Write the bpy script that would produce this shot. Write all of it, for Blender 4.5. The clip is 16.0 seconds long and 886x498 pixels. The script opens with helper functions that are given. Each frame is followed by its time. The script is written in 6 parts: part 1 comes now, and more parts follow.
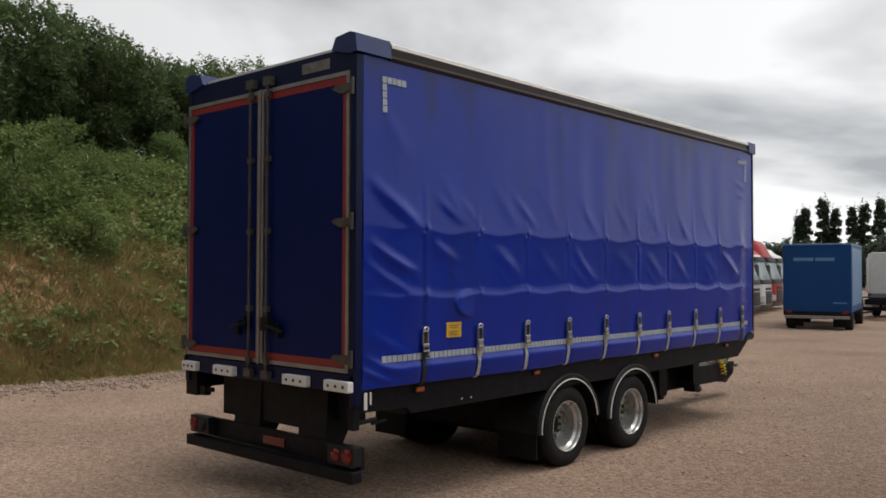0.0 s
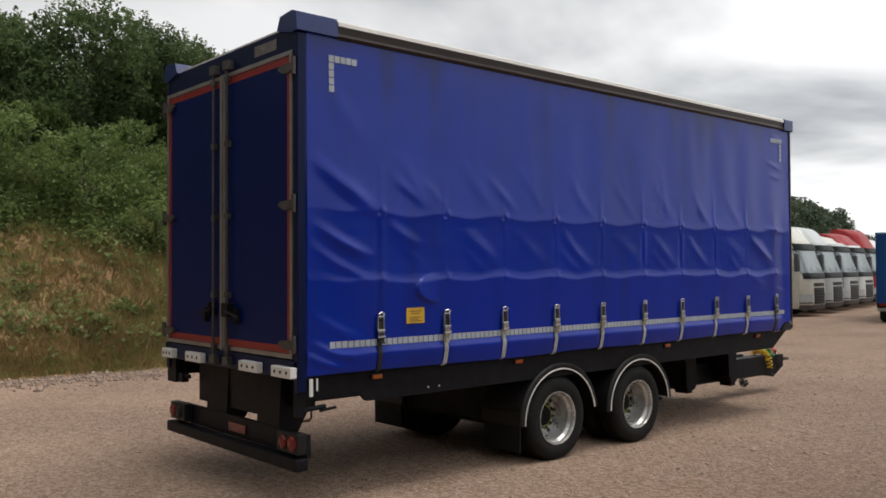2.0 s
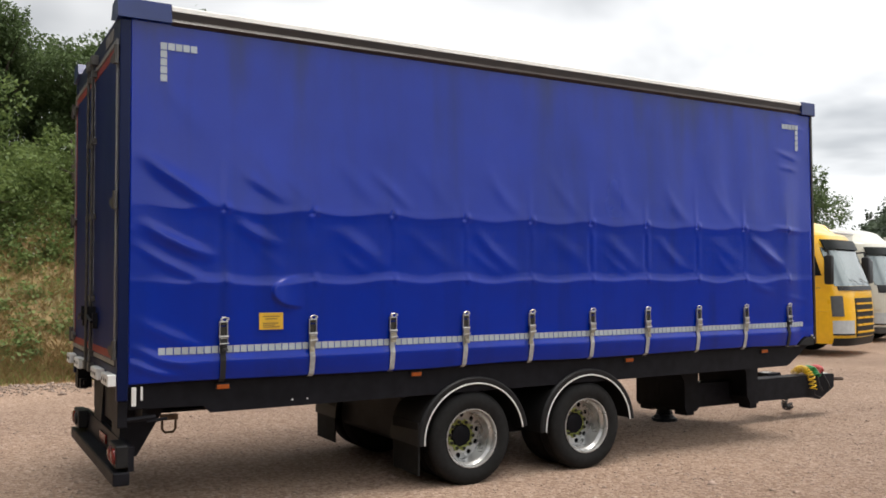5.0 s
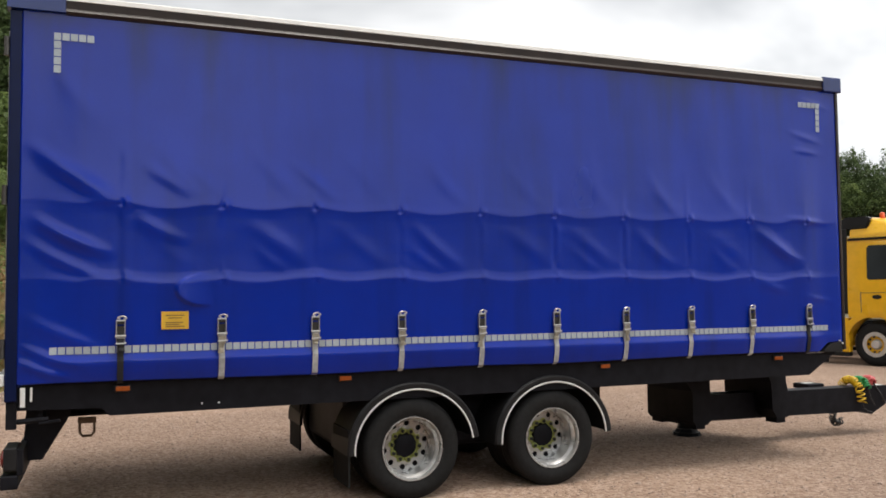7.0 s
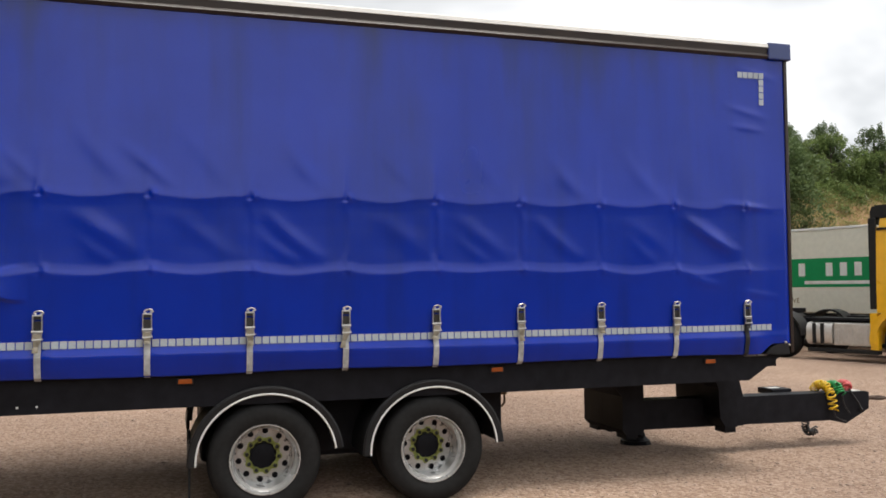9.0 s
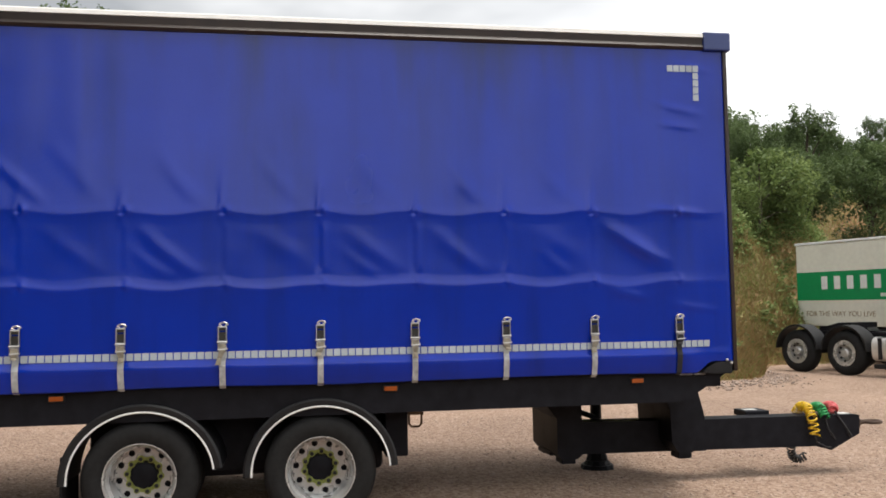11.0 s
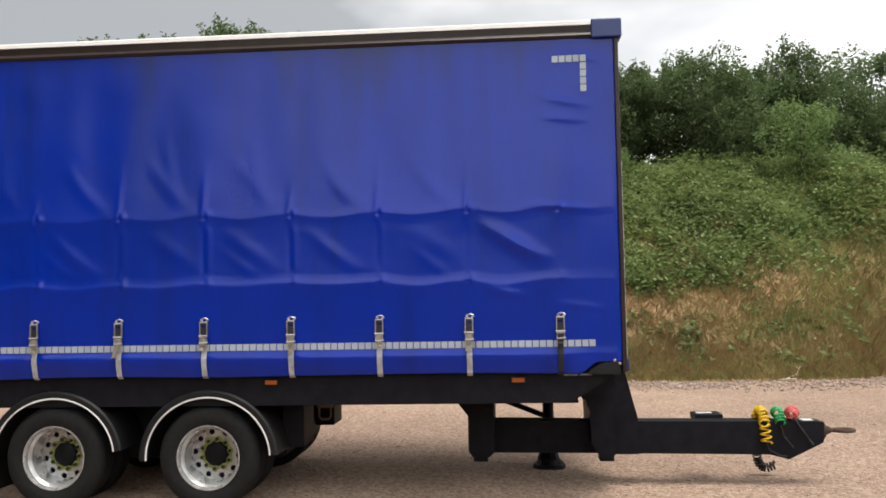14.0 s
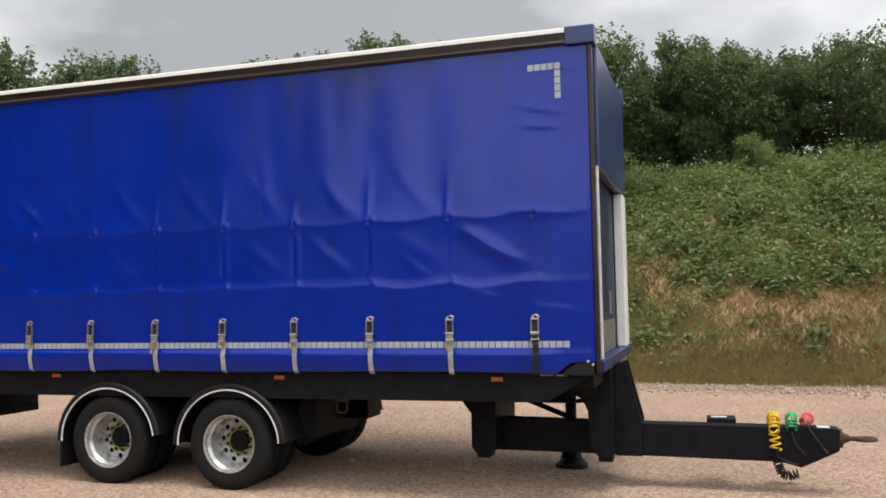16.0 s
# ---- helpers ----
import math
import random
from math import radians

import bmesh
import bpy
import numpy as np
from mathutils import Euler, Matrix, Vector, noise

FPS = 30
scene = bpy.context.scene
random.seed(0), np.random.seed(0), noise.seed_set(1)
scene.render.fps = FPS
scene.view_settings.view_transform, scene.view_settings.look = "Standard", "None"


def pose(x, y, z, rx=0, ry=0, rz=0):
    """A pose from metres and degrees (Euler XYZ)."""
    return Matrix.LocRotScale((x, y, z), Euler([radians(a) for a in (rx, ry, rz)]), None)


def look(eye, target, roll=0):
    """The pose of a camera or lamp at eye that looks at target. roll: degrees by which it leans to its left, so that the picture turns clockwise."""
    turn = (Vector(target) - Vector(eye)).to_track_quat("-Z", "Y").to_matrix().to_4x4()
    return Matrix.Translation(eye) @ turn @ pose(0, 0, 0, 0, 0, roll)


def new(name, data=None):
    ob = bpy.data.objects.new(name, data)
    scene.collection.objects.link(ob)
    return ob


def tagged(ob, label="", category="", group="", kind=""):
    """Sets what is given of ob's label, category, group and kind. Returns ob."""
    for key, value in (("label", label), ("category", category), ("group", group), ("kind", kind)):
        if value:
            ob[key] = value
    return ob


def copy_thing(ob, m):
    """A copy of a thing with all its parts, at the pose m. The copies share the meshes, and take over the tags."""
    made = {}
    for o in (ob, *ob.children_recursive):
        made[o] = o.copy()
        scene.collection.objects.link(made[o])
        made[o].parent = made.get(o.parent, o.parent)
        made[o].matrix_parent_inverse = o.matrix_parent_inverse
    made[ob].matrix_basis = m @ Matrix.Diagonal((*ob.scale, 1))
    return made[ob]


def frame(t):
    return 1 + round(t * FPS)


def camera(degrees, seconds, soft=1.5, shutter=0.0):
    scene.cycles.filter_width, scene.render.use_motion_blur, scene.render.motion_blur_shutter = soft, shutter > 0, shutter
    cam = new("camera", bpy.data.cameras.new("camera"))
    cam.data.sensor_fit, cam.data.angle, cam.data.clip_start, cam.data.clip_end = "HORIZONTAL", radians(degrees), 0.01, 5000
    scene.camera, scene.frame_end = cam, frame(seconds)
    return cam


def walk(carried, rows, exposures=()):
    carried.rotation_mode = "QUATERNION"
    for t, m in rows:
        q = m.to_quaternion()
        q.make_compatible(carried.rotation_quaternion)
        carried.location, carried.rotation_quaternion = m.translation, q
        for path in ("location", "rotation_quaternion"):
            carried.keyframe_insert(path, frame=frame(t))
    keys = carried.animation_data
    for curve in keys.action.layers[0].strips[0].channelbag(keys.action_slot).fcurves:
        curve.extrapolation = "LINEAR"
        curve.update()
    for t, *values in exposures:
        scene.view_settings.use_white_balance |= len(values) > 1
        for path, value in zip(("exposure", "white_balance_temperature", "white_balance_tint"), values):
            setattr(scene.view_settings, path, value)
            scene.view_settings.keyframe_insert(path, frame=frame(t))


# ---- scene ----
cam = camera(54.6, 16.0, soft=1.7)
PATH = [
    (0, (0.004, -0.068, 2.093), (-1.338, 1.413, 2.145), 0.2),
    (0.5, (0.116, 0.134, 2.055), (-1.295, 1.551, 2.107), -0.0),
    (1, (0.275, 0.394, 2.069), (-1.21, 1.734, 2.114), -0.0),
    (1.5, (0.549, 0.701, 2.042), (-0.943, 2.033, 2.088), -0.2),
    (2, (0.705, 1.018, 1.974), (-0.806, 2.327, 2.02), -0.3),
    (2.5, (0.851, 1.368, 1.97), (-0.714, 2.613, 2.015), -0.4),
    (3, (0.996, 1.759, 1.949), (-0.635, 2.916, 1.993), -0.5),
    (3.5, (1.085, 2.197, 1.914), (-0.584, 3.299, 1.957), -0.5),
    (4, (1.263, 2.623, 1.922), (-0.42, 3.702, 1.972), -0.3),
    (6.5, (1.741, 4.818, 1.748), (-0.09, 5.615, 1.859), -0.6),
    (7, (1.754, 5.251, 1.736), (-0.104, 5.985, 1.844), -0.6),
    (7.5, (1.748, 5.71, 1.724), (-0.122, 6.413, 1.827), -0.6),
    (8, (1.719, 6.191, 1.703), (-0.172, 6.833, 1.807), -0.7),
    (8.5, (1.628, 6.669, 1.731), (-0.281, 7.257, 1.829), -0.6),
    (9, (1.573, 7.096, 1.744), (-0.339, 7.677, 1.835), -0.5),
    (9.5, (1.481, 7.505, 1.709), (-0.441, 8.05, 1.81), -0.6),
    (12, (1.717, 9.855, 1.716), (-0.271, 10.038, 1.839), -0.9),
    (12.5, (1.733, 10.285, 1.751), (-0.261, 10.403, 1.863), -0.9),
    (13, (1.802, 10.728, 1.768), (-0.195, 10.75, 1.877), -1.0),
    (13.5, (1.819, 11.147, 1.763), (-0.176, 11.07, 1.877), -1.0),
    (14, (1.89, 11.649, 1.741), (-0.101, 11.49, 1.855), -1.0),
    (14.5, (1.903, 12.066, 1.734), (-0.079, 11.823, 1.849), -1.0),
    (15, (1.976, 12.581, 1.749), (0.01, 12.23, 1.862), -1.0),
    (15.5, (1.974, 13.025, 1.731), (0.038, 12.537, 1.848), -1.1),
    (16, (1.946, 13.441, 1.73), (0.04, 12.849, 1.852), -1.1),
]
walk(cam, [(t, look(eye, target, roll)) for t, eye, target, roll in PATH],
     [(0.0, -0.24), (1.5, -0.18), (2.5, 0.06), (3.0, 0.28), (4.0, 0.46), (7.0, 0.38), (9.0, 0.46), (12.5, 0.6), (14.0, 0.6), (16.0, 0.52)])

# ---- light ----
SUN_ELEV, SUN_AZ = 74, 40
world = bpy.data.worlds.new("sky")
scene.world = world
world.use_nodes = True
wn, wl = world.node_tree.nodes, world.node_tree.links
wn.clear()
w_out = wn.new("ShaderNodeOutputWorld")
w_bg = wn.new("ShaderNodeBackground")
w_bg.inputs["Strength"].default_value = 0.9
w_sky = wn.new("ShaderNodeTexSky")
w_sky.sky_type = "NISHITA"
w_sky.sun_disc = False
w_sky.sun_elevation, w_sky.sun_rotation = radians(SUN_ELEV), radians(90 - SUN_AZ)
w_dim = wn.new("ShaderNodeMix")
w_dim.data_type, w_dim.blend_type = "RGBA", "MULTIPLY"
w_dim.inputs["Factor"].default_value = 1.0
w_dim.inputs["B"].default_value = (0.1, 0.1, 0.1, 1)
w_tc = wn.new("ShaderNodeTexCoord")
w_sep = wn.new("ShaderNodeSeparateXYZ")
w_add = wn.new("ShaderNodeMath")
w_add.operation = "ADD"
w_add.inputs[1].default_value = 0.22
w_div = wn.new("ShaderNodeVectorMath")
w_div.operation = "DIVIDE"
w_comb = wn.new("ShaderNodeCombineXYZ")
wl.new(w_tc.outputs["Generated"], w_sep.inputs[0])
wl.new(w_sep.outputs["Z"], w_add.inputs[0])
for k in "XYZ":
    wl.new(w_add.outputs[0], w_comb.inputs[k])
wl.new(w_tc.outputs["Generated"], w_div.inputs[0])
wl.new(w_comb.outputs[0], w_div.inputs[1])
w_noise = wn.new("ShaderNodeTexNoise")
w_noise.inputs["Scale"].default_value = 0.75
w_noise.inputs["Detail"].default_value = 5.0
w_noise.inputs["Roughness"].default_value = 0.5
w_noise.inputs["Distortion"].default_value = 0.35
wl.new(w_div.outputs[0], w_noise.inputs["Vector"])
w_ramp = wn.new("ShaderNodeValToRGB")
w_ramp.color_ramp.elements[0].position = 0.40
w_ramp.color_ramp.elements[0].color = (0.54, 0.56, 0.585, 1)
w_ramp.color_ramp.elements[1].position = 0.57
w_ramp.color_ramp.elements[1].color = (1.3, 1.3, 1.3, 1)
wl.new(w_noise.outputs["Fac"], w_ramp.inputs[0])
w_mix = wn.new("ShaderNodeMix")
w_mix.data_type = "RGBA"
w_mix.inputs["Factor"].default_value = 0.93
wl.new(w_sky.outputs[0], w_dim.inputs["A"])
wl.new(w_dim.outputs["Result"], w_mix.inputs["A"])
wl.new(w_ramp.outputs[0], w_mix.inputs["B"])
# the overcast sky is brighter on the sun's side
w_dot = wn.new("ShaderNodeVectorMath")
w_dot.operation = "DOT_PRODUCT"
w_dot.inputs[1].default_value = (math.cos(radians(SUN_AZ)), math.sin(radians(SUN_AZ)), 0)
wl.new(w_tc.outputs["Generated"], w_dot.inputs[0])
w_side = wn.new("ShaderNodeMapRange")
w_side.inputs[1].default_value, w_side.inputs[2].default_value = -1.0, 0.9
w_side.inputs[3].default_value, w_side.inputs[4].default_value = 0.66, 1.22
wl.new(w_dot.outputs["Value"], w_side.inputs[0])
w_even = wn.new("ShaderNodeVectorMath")
w_even.operation = "SCALE"
wl.new(w_mix.outputs["Result"], w_even.inputs[0])
wl.new(w_side.outputs[0], w_even.inputs["Scale"])
wl.new(w_even.outputs[0], w_bg.inputs["Color"])
wl.new(w_bg.outputs[0], w_out.inputs["Surface"])

sun = new("sun", bpy.data.lights.new("sun", "SUN"))
sun.data.energy, sun.data.angle, sun.data.color = 2.0, radians(28), (1.0, 0.95, 0.88)
sun.matrix_world = look((0, 0, 30), (-math.cos(radians(SUN_AZ)), -math.sin(radians(SUN_AZ)), 30 - math.tan(radians(SUN_ELEV))))


# ---- materials ----
def material(name, color, rough=0.5, metal=0.0, vary=0.15, scale=8.0, bump=0.0, bump_scale=60.0, random_amount=0.0, stain=None, stain_scale=1.5, coat=0.0, spec=0.5, streak=None):
    """A paint, metal, plastic or cloth: base colour, variation at two scales, fine relief, stains."""
    m = bpy.data.materials.new(name)
    m.use_nodes = True
    n, l = m.node_tree.nodes, m.node_tree.links
    b = n["Principled BSDF"]
    b.inputs["Roughness"].default_value = rough
    b.inputs["Metallic"].default_value = metal
    b.inputs["Coat Weight"].default_value = coat
    b.inputs["Specular IOR Level"].default_value = spec
    tc = n.new("ShaderNodeTexCoord")
    n1 = n.new("ShaderNodeTexNoise")
    n1.inputs["Scale"].default_value, n1.inputs["Detail"].default_value = scale, 6
    n2 = n.new("ShaderNodeTexNoise")
    n2.inputs["Scale"].default_value, n2.inputs["Detail"].default_value = stain_scale, 4
    l.new(tc.outputs["Object"], n1.inputs["Vector"])
    l.new(tc.outputs["Object"], n2.inputs["Vector"])
    r1 = n.new("ShaderNodeMapRange")
    r1.inputs[1].default_value, r1.inputs[2].default_value = 0.3, 0.7
    r1.inputs[3].default_value, r1.inputs[4].default_value = 1 - vary, 1 + vary
    l.new(n1.outputs["Fac"], r1.inputs[0])
    hsv = n.new("ShaderNodeHueSaturation")
    hsv.inputs["Color"].default_value = (*color, 1)
    if random_amount:
        oi = n.new("ShaderNodeObjectInfo")
        rr = n.new("ShaderNodeMapRange")
        rr.inputs[3].default_value, rr.inputs[4].default_value = 1 - random_amount, 1 + random_amount
        l.new(oi.outputs["Random"], rr.inputs[0])
        mu = n.new("ShaderNodeMath")
        mu.operation = "MULTIPLY"
        l.new(rr.outputs[0], mu.inputs[0])
        l.new(r1.outputs[0], mu.inputs[1])
        l.new(mu.outputs[0], hsv.inputs["Value"])
    else:
        l.new(r1.outputs[0], hsv.inputs["Value"])
    out = hsv.outputs[0]
    if stain:
        mx = n.new("ShaderNodeMix")
        mx.data_type = "RGBA"
        r2 = n.new("ShaderNodeMapRange")
        r2.inputs[1].default_value, r2.inputs[2].default_value = 0.48, 0.72
        r2.inputs[4].default_value = stain[3]
        l.new(n2.outputs["Fac"], r2.inputs[0])
        l.new(r2.outputs[0], mx.inputs["Factor"])
        l.new(out, mx.inputs["A"])
        mx.inputs["B"].default_value = (*stain[:3], 1)
        out = mx.outputs["Result"]
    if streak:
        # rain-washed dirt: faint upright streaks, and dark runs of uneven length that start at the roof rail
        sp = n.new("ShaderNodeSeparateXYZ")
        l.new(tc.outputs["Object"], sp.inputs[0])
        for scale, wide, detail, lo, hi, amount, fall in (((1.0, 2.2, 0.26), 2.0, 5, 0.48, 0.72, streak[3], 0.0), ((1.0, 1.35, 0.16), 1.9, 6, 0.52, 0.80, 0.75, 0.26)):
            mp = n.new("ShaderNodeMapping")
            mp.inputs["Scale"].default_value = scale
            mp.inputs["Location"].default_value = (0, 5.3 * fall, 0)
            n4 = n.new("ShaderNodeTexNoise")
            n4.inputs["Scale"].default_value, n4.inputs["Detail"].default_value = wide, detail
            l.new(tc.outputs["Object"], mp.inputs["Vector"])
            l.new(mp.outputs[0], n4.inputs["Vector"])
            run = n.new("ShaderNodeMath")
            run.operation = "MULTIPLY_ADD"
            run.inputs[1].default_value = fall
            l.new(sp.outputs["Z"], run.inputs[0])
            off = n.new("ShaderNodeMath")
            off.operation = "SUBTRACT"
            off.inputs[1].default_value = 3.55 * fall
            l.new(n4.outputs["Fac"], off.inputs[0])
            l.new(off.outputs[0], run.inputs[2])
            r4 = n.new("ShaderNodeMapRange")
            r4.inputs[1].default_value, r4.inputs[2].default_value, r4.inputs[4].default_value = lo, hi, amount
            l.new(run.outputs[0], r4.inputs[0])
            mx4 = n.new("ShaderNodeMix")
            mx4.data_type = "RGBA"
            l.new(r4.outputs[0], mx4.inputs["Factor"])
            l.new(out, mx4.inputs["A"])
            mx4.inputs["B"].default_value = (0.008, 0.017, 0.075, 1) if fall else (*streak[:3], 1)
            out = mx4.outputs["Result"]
    l.new(out, b.inputs["Base Color"])
    rm = n.new("ShaderNodeMapRange")
    rm.inputs[3].default_value, rm.inputs[4].default_value = max(rough - 0.08, 0.02), min(rough + 0.08, 1)
    l.new(n2.outputs["Fac"], rm.inputs[0])
    l.new(rm.outputs[0], b.inputs["Roughness"])
    if bump:
        n3 = n.new("ShaderNodeTexNoise")
        n3.inputs["Scale"].default_value, n3.inputs["Detail"].default_value = bump_scale, 4
        l.new(tc.outputs["Object"], n3.inputs["Vector"])
        bp = n.new("ShaderNodeBump")
        bp.inputs["Strength"].default_value, bp.inputs["Distance"].default_value = bump, 0.01
        l.new(n3.outputs["Fac"], bp.inputs["Height"])
        l.new(bp.outputs[0], b.inputs["Normal"])
    return m


def leaf_material(name, dark, light, rough=0.55, back=0.45):
    """Leaves or grass: colour by island, some light through the leaf."""
    m = bpy.data.materials.new(name)
    m.use_nodes = True
    n, l = m.node_tree.nodes, m.node_tree.links
    b = n["Principled BSDF"]
    b.inputs["Roughness"].default_value = rough
    b.inputs["Specular IOR Level"].default_value = 0.3
    g = n.new("ShaderNodeNewGeometry")
    tc = n.new("ShaderNodeTexCoord")
    nz = n.new("ShaderNodeTexNoise")
    nz.inputs["Scale"].default_value = 0.7
    l.new(tc.outputs["Object"], nz.inputs["Vector"])
    ad = n.new("ShaderNodeMath")
    ad.operation = "MULTIPLY_ADD"
    ad.inputs[1].default_value = 0.55
    l.new(g.outputs["Random Per Island"], ad.inputs[0])
    sb = n.new("ShaderNodeMapRange")
    sb.inputs[1].default_value, sb.inputs[2].default_value, sb.inputs[4].default_value = 0.3, 0.7, 0.5
    l.new(nz.outputs["Fac"], sb.inputs[0])
    l.new(sb.outputs[0], ad.inputs[2])
    mx = n.new("ShaderNodeMix")
    mx.data_type = "RGBA"
    mx.inputs["A"].default_value, mx.inputs["B"].default_value = (*dark, 1), (*light, 1)
    l.new(ad.outputs[0], mx.inputs["Factor"])
    l.new(mx.outputs["Result"], b.inputs["Base Color"])
    tr = n.new("ShaderNodeBsdfTranslucent")
    l.new(mx.outputs["Result"], tr.inputs["Color"])
    ms = n.new("ShaderNodeMixShader")
    ms.inputs[0].default_value = back
    l.new(b.outputs[0], ms.inputs[1])
    l.new(tr.outputs[0], ms.inputs[2])
    l.new(ms.outputs[0], n["Material Output"].inputs["Surface"])
    return m


def ground_material():
    """Pinkish crushed stone, compacted, with stones at two sizes and broad worn patches."""
    m = bpy.data.materials.new("gravel_ground")
    m.use_nodes = True
    n, l = m.node_tree.nodes, m.node_tree.links
    b = n["Principled BSDF"]
    b.inputs["Roughness"].default_value = 0.9
    b.inputs["Diffuse Roughness"].default_value = 1.0
    b.inputs["Specular IOR Level"].default_value = 0.2
    tc = n.new("ShaderNodeTexCoord")
    vo = n.new("ShaderNodeTexVoronoi")
    vo.inputs["Scale"].default_value = 34
    vb = n.new("ShaderNodeTexVoronoi")
    vb.inputs["Scale"].default_value = 13
    nz = n.new("ShaderNodeTexNoise")
    nz.inputs["Scale"].default_value, nz.inputs["Detail"].default_value = 0.35, 6
    nf = n.new("ShaderNodeTexNoise")
    nf.inputs["Scale"].default_value, nf.inputs["Detail"].default_value = 90, 3
    for k in (vo, vb, nz, nf):
        l.new(tc.outputs["Object"], k.inputs["Vector"])
    sp = n.new("ShaderNodeSeparateColor")
    l.new(vo.outputs["Color"], sp.inputs[0])
    ramp = n.new("ShaderNodeValToRGB")
    ramp.color_ramp.elements[0].color = GROUND_DARK
    ramp.color_ramp.elements[1].color = GROUND_LIGHT
    el = ramp.color_ramp.elements.new(0.5)
    el.color = GROUND_MID
    l.new(sp.outputs[0], ramp.inputs[0])
    mx = n.new("ShaderNodeMix")
    mx.data_type = "RGBA"
    mx.blend_type = "MULTIPLY"
    mx.inputs["Factor"].default_value = 1.0
    patch = n.new("ShaderNodeValToRGB")
    patch.color_ramp.elements[0].position, patch.color_ramp.elements[1].position = 0.3, 0.7
    patch.color_ramp.elements[0].color = (0.78, 0.76, 0.75, 1)
    patch.color_ramp.elements[1].color = (1.1, 1.08, 1.05, 1)
    l.new(nz.outputs["Fac"], patch.inputs[0])
    l.new(ramp.outputs[0], mx.inputs["A"])
    l.new(patch.outputs[0], mx.inputs["B"])
    # darker, browner ground on the near side of the trailer, with a ragged edge
    xyz = n.new("ShaderNodeSeparateXYZ")
    l.new(tc.outputs["Object"], xyz.inputs[0])
    edge = n.new("ShaderNodeMath")
    edge.operation = "MULTIPLY_ADD"
    edge.inputs[1].default_value = 5.0
    l.new(nz.outputs["Fac"], edge.inputs[0])
    l.new(xyz.outputs["X"], edge.inputs[2])
    across = n.new("ShaderNodeMapRange")
    across.interpolation_type = "SMOOTHSTEP"
    across.inputs[1].default_value, across.inputs[2].default_value = -3.2, 0.8
    l.new(edge.outputs[0], across.inputs[0])
    along = n.new("ShaderNodeMapRange")
    along.interpolation_type = "SMOOTHSTEP"
    along.inputs[1].default_value, along.inputs[2].default_value = 15.0, 8.0
    l.new(xyz.outputs["Y"], along.inputs[0])
    near_side = n.new("ShaderNodeMath")
    near_side.operation = "MULTIPLY"
    l.new(across.outputs[0], near_side.inputs[0])
    l.new(along.outputs[0], near_side.inputs[1])
    darkened = n.new("ShaderNodeMix")
    darkened.data_type, darkened.blend_type = "RGBA", "MULTIPLY"
    darkened.inputs["B"].default_value = (0.72, 0.69, 0.66, 1)
    l.new(near_side.outputs[0], darkened.inputs["Factor"])
    l.new(mx.outputs["Result"], darkened.inputs["A"])
    l.new(darkened.outputs["Result"], b.inputs["Base Color"])
    s1 = n.new("ShaderNodeMath")
    s1.operation = "MULTIPLY_ADD"
    s1.inputs[1].default_value = 0.5
    l.new(vb.outputs["Distance"], s1.inputs[0])
    l.new(vo.outputs["Distance"], s1.inputs[2])
    bp = n.new("ShaderNodeBump")
    bp.inputs["Strength"].default_value, bp.inputs["Distance"].default_value = 0.7, 0.02
    bp.invert = True
    l.new(s1.outputs[0], bp.inputs["Height"])
    b2 = n.new("ShaderNodeBump")
    b2.inputs["Strength"].default_value, b2.inputs["Distance"].default_value = 0.5, 0.006
    l.new(nf.outputs["Fac"], b2.inputs["Height"])
    l.new(bp.outputs[0], b2.inputs["Normal"])
    l.new(b2.outputs[0], b.inputs["Normal"])
    return m


def bank_material():
    """Earth of the bank: dry red-brown soil with thin grass, greener towards noise patches."""
    m = bpy.data.materials.new("bank_soil")
    m.use_nodes = True
    n, l = m.node_tree.nodes, m.node_tree.links
    b = n["Principled BSDF"]
    b.inputs["Roughness"].default_value = 0.95
    tc = n.new("ShaderNodeTexCoord")
    a = n.new("ShaderNodeTexNoise")
    a.inputs["Scale"].default_value, a.inputs["Detail"].default_value = 0.6, 8
    c = n.new("ShaderNodeTexNoise")
    c.inputs["Scale"].default_value, c.inputs["Detail"].default_value = 9, 6
    for k in (a, c):
        l.new(tc.outputs["Object"], k.inputs["Vector"])
    ramp = n.new("ShaderNodeValToRGB")
    ramp.color_ramp.elements[0].position, ramp.color_ramp.elements[1].position = 0.35, 0.65
    ramp.color_ramp.elements[0].color = (0.20, 0.165, 0.07, 1)
    ramp.color_ramp.elements[1].color = (0.36, 0.205, 0.11, 1)
    l.new(a.outputs["Fac"], ramp.inputs[0])
    hs = n.new("ShaderNodeHueSaturation")
    mr = n.new("ShaderNodeMapRange")
    mr.inputs[1].default_value, mr.inputs[2].default_value = 0.3, 0.7
    mr.inputs[3].default_value, mr.inputs[4].default_value = 0.55, 1.35
    l.new(c.outputs["Fac"], mr.inputs[0])
    l.new(mr.outputs[0], hs.inputs["Value"])
    l.new(ramp.outputs[0], hs.inputs["Color"])
    l.new(hs.outputs[0], b.inputs["Base Color"])
    bp = n.new("ShaderNodeBump")
    bp.inputs["Strength"].default_value, bp.inputs["Distance"].default_value = 0.8, 0.08
    l.new(c.outputs["Fac"], bp.inputs["Height"])
    l.new(bp.outputs[0], b.inputs["Normal"])
    return m


